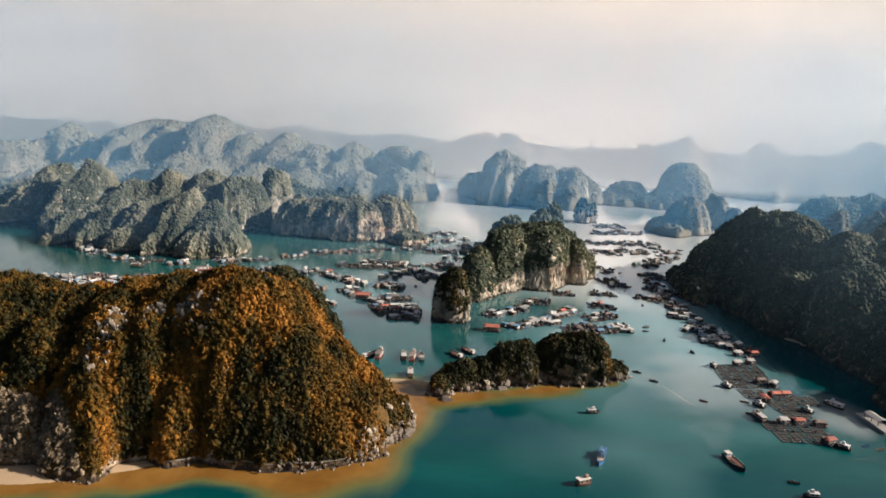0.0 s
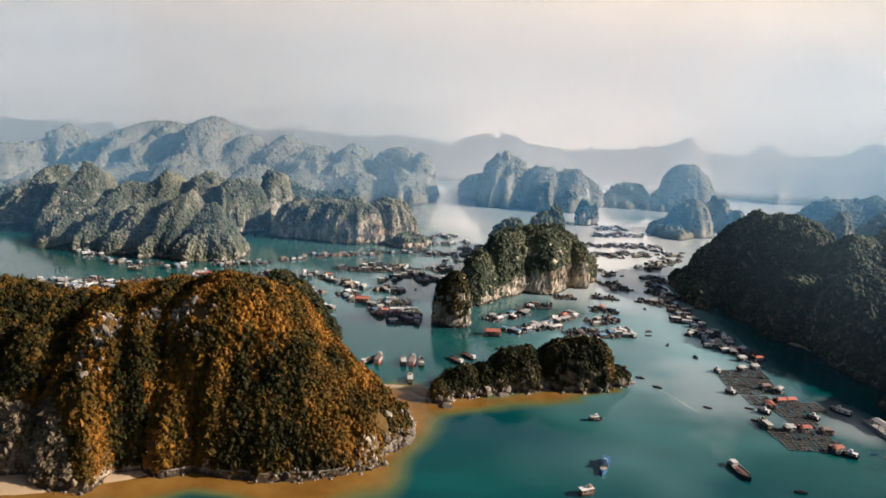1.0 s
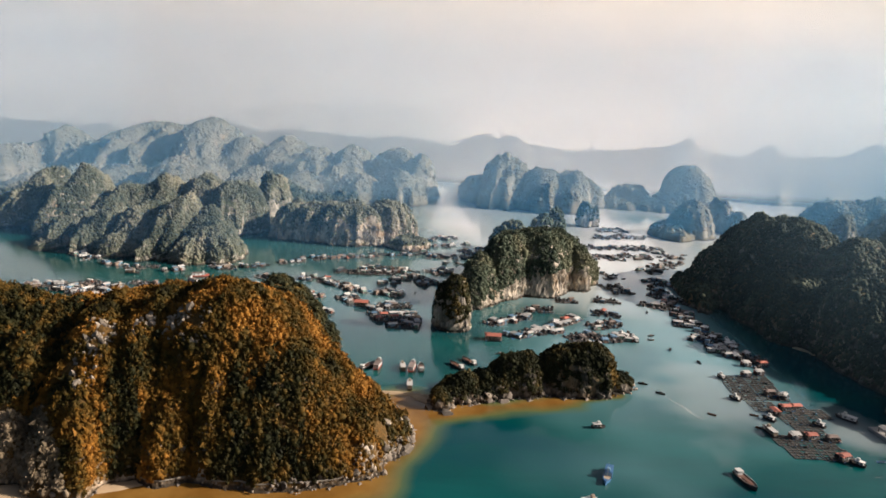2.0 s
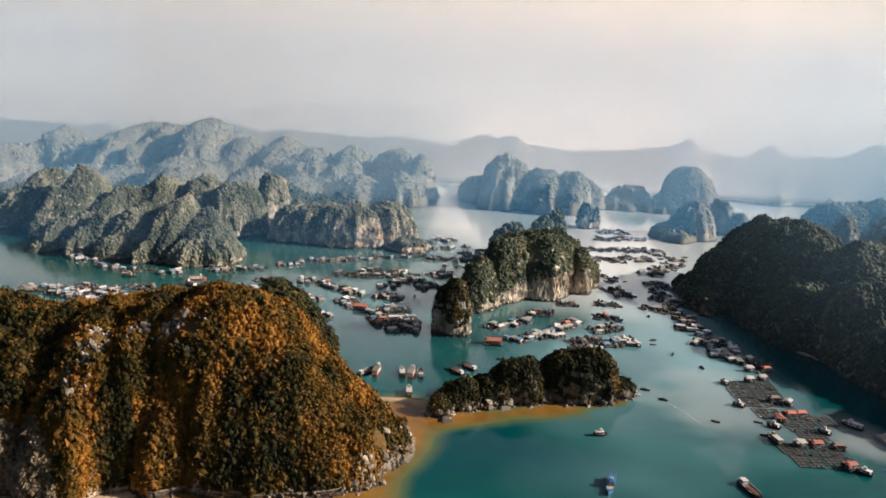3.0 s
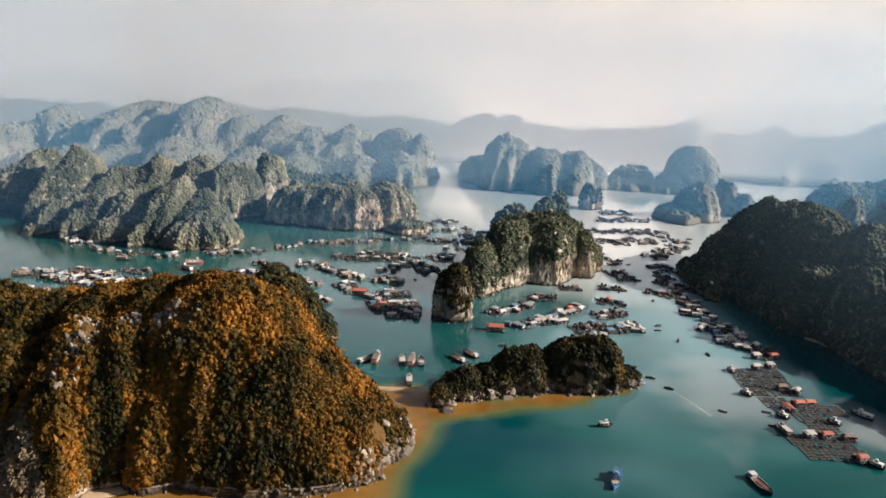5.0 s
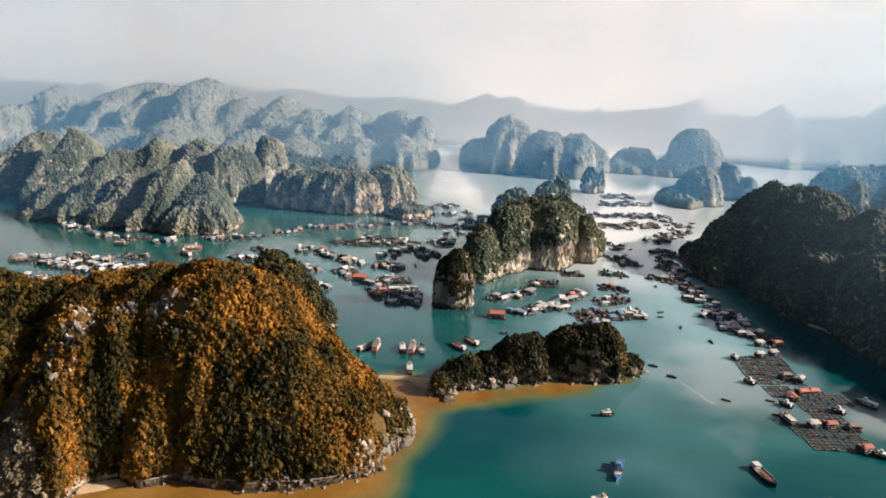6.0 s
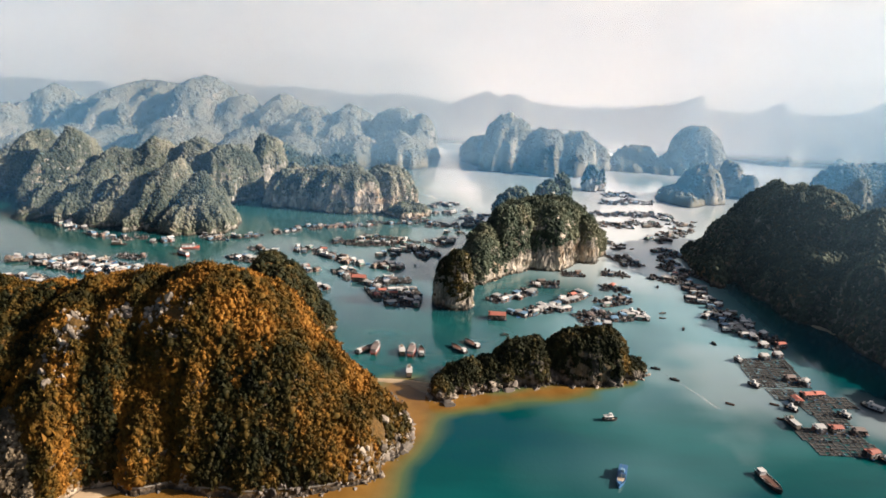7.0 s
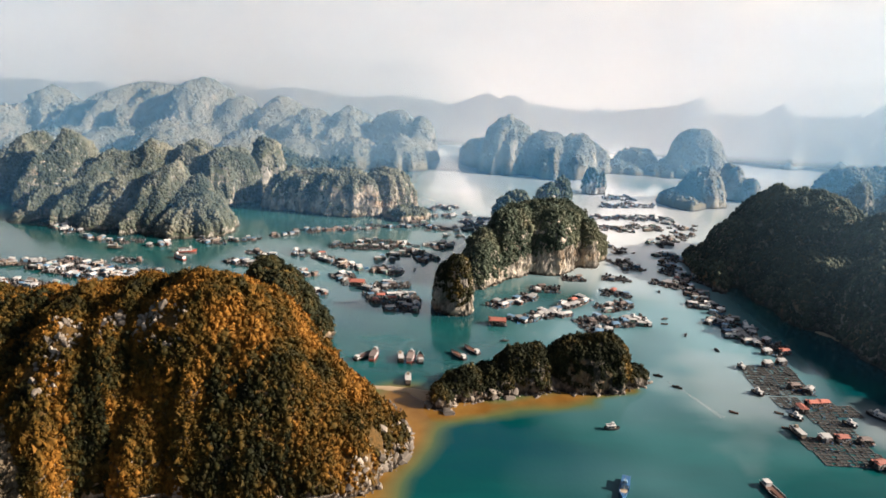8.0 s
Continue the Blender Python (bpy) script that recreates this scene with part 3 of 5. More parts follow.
woods("dense autumn scrub in green, brown and orange", land[0][1], land[0][2], LEAF_GOLD, CLUMPS_NEAR, 1, 0.88, 1.05, bare=-0.05, proud=0.05, foot=2.0, steep=0.03,
      cliffs=[(-128, 294, 54, 4.5), (-114, 293, 56, 5.5), (-104, 290, 57, 5), (-144, 284, 46, 6), (-143, 291, 51, 5), (-151, 277, 38, 4.5), (-27, 294, 10, 6), (-30, 282, 8, 5)],
      where=lambda x, y: (x > -215) & (y < 338) & ~dry_corner(x, y) & ~shaded_green(x, y))
# the dark leaf colour also carries the shade of the gullies
woods("dark green bushes on the golden hill, darkened with gully shade", land[0][1], land[0][2], LEAF_DEEP, CLUMPS_NEAR, 41, 0.9, 1.05, bare=-0.05, foot=2.0, steep=0.03, proud=0.05, where=lambda x, y: (x > -215) & ~dry_corner(x, y) & shaded_green(x, y))
woods("grey dead scrub above the beach", land[0][1], land[0][2], LEAF_DEAD, CLUMPS_NEAR, 31, 0.9, 1.3, bare=0.25, foot=1.2, where=lambda x, y: (x > -215) & dry_corner(x, y))
woods("dense scrub on the small knob", land[1][1], land[1][2], LEAF_OLIVE, CLUMPS_MID, 2, 1.1, 1.35, bare=0.27, bare_scale=9.0, proud=0.1, cliffs=[(-80, 446, 9, 11), (-86, 440, 16, 7)])
woods("dark low scrub with some golden bushes", land[2][1], land[2][2], LEAF_OLIVE, CLUMPS_NEAR, 3, 0.68, 0.80, bare=0.27, bare_scale=5.0, foot=2.6, steep=0.02, proud=0.05)
woods("bushes on the stack", land[3][1], land[3][2], LEAF_OLIVE, CLUMPS_MID, 4, 0.9, 1.1, bare=0.32, bare_scale=7.0, foot=3.5, steep=0.0, proud=0.0)
woods("green trees crowning the island", land[4][1], land[4][2], LEAF_GREY, CLUMPS_MID, 5, 1.1, 1.22, bare=0.04, bare_scale=14.0, proud=-0.1, foot=2.5, steep=0.02, where=lambda x, y: y < 640,
      cliffs=[(43, 549, 5, 9), (55, 556, 7, 10), (66, 562, 9, 11), (76, 567, 11, 12), (86, 573, 12, 12), (96, 582, 10, 10), (104, 588, 9, 9), (112, 592, 6, 8), (85, 579, 33, 5), (24, 525, 3, 6), (32, 537, 3, 6)])
woods("scrub on the islets", land[5][1], land[5][2], LEAF_GREY, CLUMPS_FAR, 6, 1.6, 2.0, bare=0.40, foot=4.0)
# leaves and rock darkened towards the black of the hill's shaded side
woods("green forest on the large hill, darkened for shade", land[6][1], land[6][2], LEAF_GREEN, CLUMPS_FAR, 7, 1.25, 1.7, bare=-0.3, foot=1.5, proud=-0.15, steep=-0.2, where=lambda x, y: x < 335)
woods("grey-green forest on the hills", land[7][1], land[7][2], LEAF_HILL, CLUMPS_FAR, 8, 1.35, 1.35, bare=0.08, foot=3.0, proud=-0.35, steep=0.02, where=lambda x, y: y < 790,
      cliffs=[(-352, 638, 4, 9), (-340, 632, 5, 9), (-300, 628, 6, 8), (-262, 622, 6, 7), (-234, 628, 12, 11), (-216, 630, 14, 11), (-205, 632, 8, 9), (-230, 722, 34, 12)])
woods("grey-green scrub on the bluff", land[8][1], land[8][2], LEAF_HILL, CLUMPS_FAR, 9, 1.3, 1.45, bare=0.36, foot=5.0, proud=-0.3,
      cliffs=[(-121, 711, 22, 12), (-88, 720, 20, 11), (-105, 713, 12, 11), (-186, 728, 9, 11), (-60, 724, 10, 9), (-136, 712, 10, 9)])
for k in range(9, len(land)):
    # beyond the bluff paler colours stand in for sunlight on the slopes, with thin scrub
    sunlit = k in (11, 12, 13, 14, 15, 17, 18)
    woods("thin scrub in the haze, paled as if sunlit" if sunlit else "distant grey-green forest", land[k][1], land[k][2], LEAF_PALE if sunlit else LEAF_HILL, CLUMPS_FAR, 10 + k, 2.2 if sunlit else 1.9, 4.6 if sunlit else 3.0,
          bare=0.25 if sunlit else 0.12, foot=5.0, proud=-0.35, where=lambda x, y: y < 1210 + 400 * (k > 16))

# distant hills on the horizon
rng_far = np.random.default_rng(7)
FAR_HILLS = [
    (70, 1700, 110, 90, 41), (150, 1740, 100, 90, 33), (-20, 1760, 80, 80, 26), (470, 1900, 110, 100, 30), (540, 1900, 110, 100, 43), (620, 1920, 90, 90, 30),
    (704, 1700, 90, 90, 44), (856, 1720, 110, 90, 37), (940, 1740, 110, 90, 53), (1080, 1760, 130, 90, 47), (-900, 1700, 140, 110, 33), (-1100, 1760, 150, 110, 29),
    (-420, 1900, 160, 110, 34), (-700, 2000, 170, 120, 40), (-180, 1930, 120, 100, 31), (300, 2480, 150, 110, 36), (262, 1620, 90, 70, 34), (330, 1700, 80, 70, 38),
]
for k in range(46):
    y = rng_far.uniform(2300, 4300)
    x = rng_far.uniform(-0.72, 0.72) * y
    r = rng_far.uniform(120, 300)
    for lane in (2150 + x * 0.255, 3100 + x * 0.25):
        if abs(y - lane) < r * 0.8 + 60:
            y = lane + r * 0.8 + 60
    if y > 3100 + x * 0.25:
        continue
    FAR_HILLS.append((x, y, r, r * 0.8, rng_far.uniform(60, 125) + (y - 2300) * 0.012))
for k, (x, y, rx, ry, h) in enumerate(FAR_HILLS):
    parts_h = [(x, y, rx, ry, 0, h, 2.2, 0.75), (x - rx * 0.55, y + 20, rx * 0.6, ry * 0.7, 0, h * 0.72, 2.2, 0.75), (x + rx * 0.6, y - 10, rx * 0.55, ry * 0.7, 0, h * 0.62, 2.2, 0.75)]
    ob, v, q = karst("distant_hill", "far wooded limestone hill lost in haze", parts_h, 9.0 if y < 2200 else 16.0, 200 + k, ROCK_GREY, warp=16, rough=9, flute=0.2, ragged=0)
    tagged(ob, category="hill", group="hills on the horizon")
    if y < 2200:
        woods("distant forest in haze", v, q, LEAF_GREEN, CLUMPS_FAR, 300 + k, 6.5, 15.0, bare=0.25, foot=4.0)


# ---- water: one sheet to the horizon ----
def axis(near0, near1, fine, far0, far1):
    a = list(np.arange(near0, near1 + 0.1, fine))
    s, x = fine, near1
    while x < far1:
        s *= 1.25
        x = min(x + s, far1)
        a.append(x)
    s, x = fine, near0
    while x > far0:
        s *= 1.25
        x = max(x - s, far0)
        a.insert(0, x)
    return np.array(a)


wx_axis = axis(-220, 260, 4.0, -4800, 4800)
wy_axis = axis(190, 440, 4.0, -700, 4850)
WX, WY = np.meshgrid(wx_axis, wy_axis)
# shoal: sand under shallow water along the golden hill, the spit and the low islet


def segment_distance(x, y, ax, ay, bx, by):
    dx, dy = bx - ax, by - ay
    t = np.clip(((x - ax) * dx + (y - ay) * dy) / (dx * dx + dy * dy), 0, 1)
    return np.hypot(x - ax - t * dx, y - ay - t * dy)


wob = fbm(WX, WY, 30.0, 5, 3)
shoal = np.zeros_like(WX)
for ax, ay, bx, by, wide in ((-175, 236, -112, 254, 11), (-112, 254, -54, 258, 11), (-54, 258, -36, 268, 20), (-36, 268, -20, 318, 17), (-20, 318, -18, 345, 17),
                             (-16, 338, 24, 350, 12), (24, 350, 60, 364, 13), (60, 364, 88, 377, 7)):
    d = segment_distance(WX, WY, ax, ay, bx, by) + wob * 9
    shoal = np.maximum(shoal, np.clip(1.0 - d / (wide * 1.55), 0, 1))
shoal = shoal * shoal * (3 - 2 * shoal)
# pale silty water, with sky sheen put into the same colour
silt_sheen = np.clip((WY - 350) / 190.0 + fbm(WX, WY, 90.0, 21, 3) * 0.6 + np.clip((WX - 20) / 300.0, -0.3, 0.22), 0, 1)
silt_sheen *= np.clip(1 - (np.abs(WX - 70) - 170) / 150, 0.12, 1)
silt_sheen *= np.clip((WX + 30) / 90, 0.38, 1)
# thinned in the cove and by the large hill, where dark slopes mirror
silt_sheen *= 1 - 0.9 * np.exp(-((WX - 68) / 56) ** 2 - ((WY - 522) / 34) ** 2)
silt_sheen *= np.where(WY < 620, np.clip((206 - WX) / 30, 0, 1), 1.0)
# a light breeze ruffles the open water beyond the islet
breeze_band = np.clip((WY - 370 + fbm(WX, WY, 110.0, 61, 3) * 70) / 130.0, 0, 1) * (1 - 0.8 * np.exp(-((WX - 68) / 56) ** 2 - ((WY - 522) / 34) ** 2))
breeze_band *= np.where(WY < 600, np.clip((225 - WX) / 45, 0.1, 1), 1.0)
# far channel: bright sky sheen painted into the water colour
sheen_band = np.clip((WY - 540 + fbm(WX, WY, 120.0, 33, 3) * 90) / 200.0, 0, 1) * np.clip((WX - 10 + np.clip((WY - 700) / 2, 0, 90)) / 90, 0, 1) * np.clip((420 + np.clip(WY - 900, 0, 400) - WX) / 160, 0, 1)
sheen_band *= 1 - 0.9 * np.exp(-((WX - 200) / 40) ** 2 - ((WY - 590) / 60) ** 2)
# the painted sheen thins where the far islands mirror in the water
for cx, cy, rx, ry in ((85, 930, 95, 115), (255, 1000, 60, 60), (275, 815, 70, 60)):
    isle_mirror = np.clip(1.5 - 1.5 * np.hypot((WX - cx) / rx, (WY - cy) / ry) + 0.4 * fbm(WX, WY, 40.0, 52, 3), 0, 1)
    sheen_band *= 1 - 0.75 * isle_mirror
    breeze_band *= 1 - 0.5 * isle_mirror
# pale patches of sky reflection painted beside the rafts
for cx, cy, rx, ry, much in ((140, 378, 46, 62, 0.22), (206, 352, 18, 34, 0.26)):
    sky_patch = np.clip(1 - np.hypot((WX - cx) / rx, (WY - cy) / ry) + 0.7 * fbm(WX, WY, 38.0, 88, 3), 0, 1)
    sheen_band = np.maximum(sheen_band, much * sky_patch * (2 - sky_patch))
ny, nx = WX.shape
idx = np.arange(nx * ny).reshape(ny, nx)
wq = np.stack([idx[:-1, :-1], idx[:-1, 1:], idx[1:, 1:], idx[1:, :-1]], -1).reshape(-1, 4)
m, n, l, b = node_material("sea_water")
WATER = m
geo = n.new("ShaderNodeNewGeometry")
pos = geo.outputs["Position"]
att = n.new("ShaderNodeAttribute")
att.attribute_name = "shoal"
big = noise_node(n, l, 0.011, 4, 0.55, pos, (0.6, 1.6, 1))
mid = noise_node(n, l, 0.05, 5, 0.6, pos)
deep = ramp(n, [(0.38, (0.001, 0.042, 0.053)), (0.50, (0.001, 0.050, 0.050)), (0.66, (0.002, 0.072, 0.069))])
l.new(big.outputs[0], deep.inputs[0])
sandy = ramp(n, [(0.3, (0.14, 0.064, 0.012)), (0.7, (0.24, 0.128, 0.03))])
l.new(mid.outputs[0], sandy.inputs[0])
silty_sheen = n.new("ShaderNodeAttribute")
silty_sheen.attribute_name = "silt_sheen"
open_sea = mix_color(n, l, silty_sheen.outputs["Fac"], deep.outputs[0], (0.135, 0.26, 0.28))
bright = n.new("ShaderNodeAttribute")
bright.attribute_name = "sheen"
# near-white diffuse colour in place of mirrored sky
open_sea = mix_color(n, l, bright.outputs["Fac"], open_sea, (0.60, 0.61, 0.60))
edge = ramp(n, [(0.05, (0, 0, 0)), (0.40, (1, 1, 1))])
l.new(att.outputs["Fac"], edge.inputs[0])
core = ramp(n, [(0.30, (0, 0, 0)), (0.85, (1, 1, 1))])
l.new(att.outputs["Fac"], core.inputs[0])
green = mix_color(n, l, edge.outputs[0], open_sea, (0.085, 0.115, 0.045))
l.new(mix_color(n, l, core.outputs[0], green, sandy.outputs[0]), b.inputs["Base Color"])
gloss = n.new("ShaderNodeMapRange")
gloss.inputs[3].default_value, gloss.inputs[4].default_value = 1.31, 2.0
breeze = n.new("ShaderNodeAttribute")
breeze.attribute_name = "breeze"
l.new(breeze.outputs["Fac"], gloss.inputs[0])
l.new(gloss.outputs[0], b.inputs["IOR"])
b.inputs["Specular IOR Level"].default_value = 0.42
rr = ramp(n, [(0.35, (0.05, 0.05, 0.05)), (0.65, (0.14, 0.14, 0.14))])
l.new(big.outputs[0], rr.inputs[0])
l.new(rr.outputs[0], b.inputs["Roughness"])
rip = noise_node(n, l, 0.55, 4, 0.6, pos, (1.0, 0.6, 1))
bump = n.new("ShaderNodeBump")
bump.inputs["Strength"].default_value = 0.25
bump.inputs["Distance"].default_value = 0.25
l.new(rip.outputs[0], bump.inputs["Height"])
l.new(bump.outputs[0], b.inputs["Normal"])
me = mesh_from("water", np.stack([WX.ravel(), WY.ravel(), np.zeros(nx * ny)], -1).tolist(), wq.tolist(), WATER)
att = me.attributes.new("shoal", "FLOAT", "POINT")
att.data.foreach_set("value", shoal.ravel().astype(np.float32))
att = me.attributes.new("silt_sheen", "FLOAT", "POINT")
att.data.foreach_set("value", silt_sheen.ravel().astype(np.float32))
att = me.attributes.new("breeze", "FLOAT", "POINT")
att.data.foreach_set("value", breeze_band.ravel().astype(np.float32))
att = me.attributes.new("sheen", "FLOAT", "POINT")
att.data.foreach_set("value", sheen_band.ravel().astype(np.float32))
water = tagged(new("water", me), "calm teal sea with turbid ochre shallows along the shore", "sea", kind="structure")


# ---- haze: see-through sheets added between the rows of islands, tinted as hazy air ----
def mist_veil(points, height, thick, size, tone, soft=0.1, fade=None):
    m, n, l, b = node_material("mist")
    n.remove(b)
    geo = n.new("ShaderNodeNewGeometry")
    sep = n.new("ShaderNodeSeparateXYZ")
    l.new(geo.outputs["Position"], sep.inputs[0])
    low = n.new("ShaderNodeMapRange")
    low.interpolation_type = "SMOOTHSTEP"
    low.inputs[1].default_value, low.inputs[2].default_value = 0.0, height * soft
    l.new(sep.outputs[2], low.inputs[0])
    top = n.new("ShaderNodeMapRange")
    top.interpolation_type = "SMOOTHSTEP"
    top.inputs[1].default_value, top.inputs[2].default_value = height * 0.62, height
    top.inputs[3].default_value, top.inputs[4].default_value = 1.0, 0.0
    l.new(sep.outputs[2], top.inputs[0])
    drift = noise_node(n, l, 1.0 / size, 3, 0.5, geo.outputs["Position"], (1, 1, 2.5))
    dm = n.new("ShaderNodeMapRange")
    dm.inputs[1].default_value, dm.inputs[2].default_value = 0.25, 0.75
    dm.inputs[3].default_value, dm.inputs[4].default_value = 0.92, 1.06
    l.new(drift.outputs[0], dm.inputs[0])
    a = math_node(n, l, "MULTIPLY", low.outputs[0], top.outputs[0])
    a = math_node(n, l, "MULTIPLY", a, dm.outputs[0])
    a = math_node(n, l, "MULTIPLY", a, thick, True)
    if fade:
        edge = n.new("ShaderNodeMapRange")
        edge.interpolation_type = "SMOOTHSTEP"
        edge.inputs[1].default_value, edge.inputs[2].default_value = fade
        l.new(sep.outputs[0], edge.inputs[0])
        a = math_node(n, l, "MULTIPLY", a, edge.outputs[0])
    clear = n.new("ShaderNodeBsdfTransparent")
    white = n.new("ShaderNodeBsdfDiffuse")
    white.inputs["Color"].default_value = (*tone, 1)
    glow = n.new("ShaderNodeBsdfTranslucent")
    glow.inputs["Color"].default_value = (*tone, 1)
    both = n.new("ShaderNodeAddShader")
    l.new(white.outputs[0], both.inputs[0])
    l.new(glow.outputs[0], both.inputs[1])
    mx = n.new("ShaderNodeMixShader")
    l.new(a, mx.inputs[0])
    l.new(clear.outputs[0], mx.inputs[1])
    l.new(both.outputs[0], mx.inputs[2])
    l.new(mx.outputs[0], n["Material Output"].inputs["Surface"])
    line = []
    for k in range(len(points) - 1):
        p0, p1, p2, p3 = (Vector(points[min(max(j, 0), len(points) - 1)]) for j in (k - 1, k, k + 1, k + 2))
        for i in range(12):
            t = i / 12
            c = 0.5 * (2 * p1 + (p2 - p0) * t + (2 * p0 - 5 * p1 + 4 * p2 - p3) * t * t + (3 * p1 - p0 - 3 * p2 + p3) * t ** 3)
            line.append((c.x, c.y))
    line.append(points[-1])
    verts, faces = [], []
    for k, (x, y) in enumerate(line):
        verts += [(x, y, 0.05), (x, y, height * 1.05)]
    for k in range(len(line) - 1):
        faces.append((2 * k, 2 * k + 2, 2 * k + 3, 2 * k + 1))
    me = mesh_from("mist_veil", verts, faces, m)
    ob = new("mist_veil", me)
    ob.visible_shadow = False
    return tagged(ob, "added see-through sheet standing in for hazy air", "mist", kind="backdrop")


# near sheets tinted blue as airlight, far ones cream; the last covers the horizon
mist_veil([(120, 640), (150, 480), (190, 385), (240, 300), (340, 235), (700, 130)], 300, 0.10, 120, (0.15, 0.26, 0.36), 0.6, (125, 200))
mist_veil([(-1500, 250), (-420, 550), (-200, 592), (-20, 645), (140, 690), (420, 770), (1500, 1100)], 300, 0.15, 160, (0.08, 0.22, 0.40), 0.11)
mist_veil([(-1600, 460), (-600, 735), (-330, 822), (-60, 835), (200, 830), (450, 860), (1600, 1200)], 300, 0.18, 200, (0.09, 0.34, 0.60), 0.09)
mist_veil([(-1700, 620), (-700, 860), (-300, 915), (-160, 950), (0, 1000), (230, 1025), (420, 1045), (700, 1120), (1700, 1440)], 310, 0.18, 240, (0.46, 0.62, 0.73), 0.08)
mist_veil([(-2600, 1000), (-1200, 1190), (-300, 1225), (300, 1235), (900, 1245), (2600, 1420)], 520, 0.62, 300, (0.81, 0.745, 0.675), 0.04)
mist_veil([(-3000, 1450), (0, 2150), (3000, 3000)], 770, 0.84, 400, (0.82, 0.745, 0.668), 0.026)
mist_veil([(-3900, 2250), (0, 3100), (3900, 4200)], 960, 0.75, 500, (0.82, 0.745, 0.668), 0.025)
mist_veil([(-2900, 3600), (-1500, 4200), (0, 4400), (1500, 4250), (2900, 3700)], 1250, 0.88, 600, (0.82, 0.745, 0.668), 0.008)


# ---- things on the water ----
def part(name, bm, material, parent, label="", at=None):
    """One bmesh as one mesh object under a thing or a part."""
    me = bpy.data.meshes.new(name)
    bm.to_mesh(me)
    bm.free()
    me.materials.append(material)
    ob = new(name, me)
    ob.parent = parent
    if at is not None:
        ob.location = at
    if label:
        tagged(ob, label)
    return ob


def base(name, label, category, group="", kind=""):
    ob = new(name)
    ob.empty_display_size = 0.5
    return tagged(ob, label, category, group, kind)


def add_box(bm, x0, x1, y0, y1, z0, z1, taper=0.0, bevel=0.0):
    v = [bm.verts.new(p) for p in ((x0, y0, z0), (x1, y0, z0), (x1, y1, z0), (x0, y1, z0),
                                   (x0 + taper, y0 + taper, z1), (x1 - taper, y0 + taper, z1), (x1 - taper, y1 - taper, z1), (x0 + taper, y1 - taper, z1))]
    faces = [bm.faces.new([v[i] for i in f]) for f in ((3, 2, 1, 0), (4, 5, 6, 7), (0, 1, 5, 4), (1, 2, 6, 5), (2, 3, 7, 6), (3, 0, 4, 7))]
    if bevel:
        edges = list({e for f in faces for e in f.edges})
        bmesh.ops.bevel(bm, geom=edges, offset=bevel, segments=1, affect="EDGES")
    return bm


def box(*a, **k):
    return add_box(bmesh.new(), *a, **k)


def gable(x0, x1, y0, y1, z, rise, thick=0.12):
    """A pitched roof with thickness, ridge along x."""
    bm = bmesh.new()
    ym = (y0 + y1) / 2
    rows = []
    for x in (x0, x1):
        rows.append([bm.verts.new(p) for p in ((x, y0, z), (x, ym, z + rise), (x, y1, z), (x, y1, z - thick), (x, ym, z + rise - thick), (x, y0, z - thick))])
    a, b = rows
    for k in range(6):
        j = (k + 1) % 6
        bm.faces.new((a[k], b[k], b[j], a[j]))
    bm.faces.new((a[5], a[4], a[1], a[0]))
    bm.faces.new((a[4], a[3], a[2], a[1]))
    bm.faces.new((b[0], b[1], b[4], b[5]))
    bm.faces.new((b[1], b[2], b[3], b[4]))
    return bm


def shed(x0, x1, y0, y1, z, rise, thick=0.12):
    bm = bmesh.new()
    v = [bm.verts.new(p) for p in ((x0, y0, z), (x1, y0, z), (x1, y1, z + rise), (x0, y1, z + rise),
                                   (x0, y0, z + thick), (x1, y0, z + thick), (x1, y1, z + rise + thick), (x0, y1, z + rise + thick))]
    for f in ((3, 2, 1, 0), (4, 5, 6, 7), (0, 1, 5, 4), (1, 2, 6, 5), (2, 3, 7, 6), (3, 0, 4, 7)):
        bm.faces.new([v[i] for i in f])
    return bm


def drum_bm(radius=0.3, length=0.9, sides=8):
    bm = bmesh.new()
    bmesh.ops.create_cone(bm, cap_ends=True, segments=sides, radius1=radius, radius2=radius, depth=length, matrix=Matrix.Rotation(radians(90), 4, "Y"))
    return bm


WOOD = plain("weathered_wood", (0.075, 0.068, 0.06), 0.85, 0.45, 1.2)
WOOD_DARK = plain("dark_wet_wood", (0.085, 0.074, 0.064), 0.8, 0.4, 1.2)
WOOD_PALE = plain("bleached_wood", (0.30, 0.25, 0.19), 0.85, 0.35, 1.2)
WALL_WHITE = plain("white_boards", (0.52, 0.51, 0.49), 0.7, 0.22, 1.0)
WALL_BLUE = plain("blue_boards", (0.16, 0.27, 0.36), 0.7, 0.25, 1.0)
WALL_GREEN = plain("green_boards", (0.16, 0.27, 0.22), 0.7, 0.25, 1.0)
WALL_TAN = plain("tan_boards", (0.26, 0.20, 0.145), 0.75, 0.3, 1.0)
ROOF_RED = plain("red_sheet_roof", (0.36, 0.12, 0.08), 0.65, 0.45, 0.8)
ROOF_RUST = plain("rusty_sheet_roof", (0.17, 0.13, 0.11), 0.65, 0.35, 0.8)
ROOF_GREY = plain("grey_fibre_roof", (0.34, 0.325, 0.30), 0.8, 0.45, 0.8)
ROOF_PALE = plain("pale_sheet_roof", (0.46, 0.44, 0.41), 0.65, 0.4, 0.8)
ROOF_BLUE = plain("blue_tarp_roof", (0.12, 0.21, 0.30), 0.6, 0.25, 0.8)
DRUM = plain("blue_plastic", (0.04, 0.13, 0.26), 0.45, 0.25, 1.5)
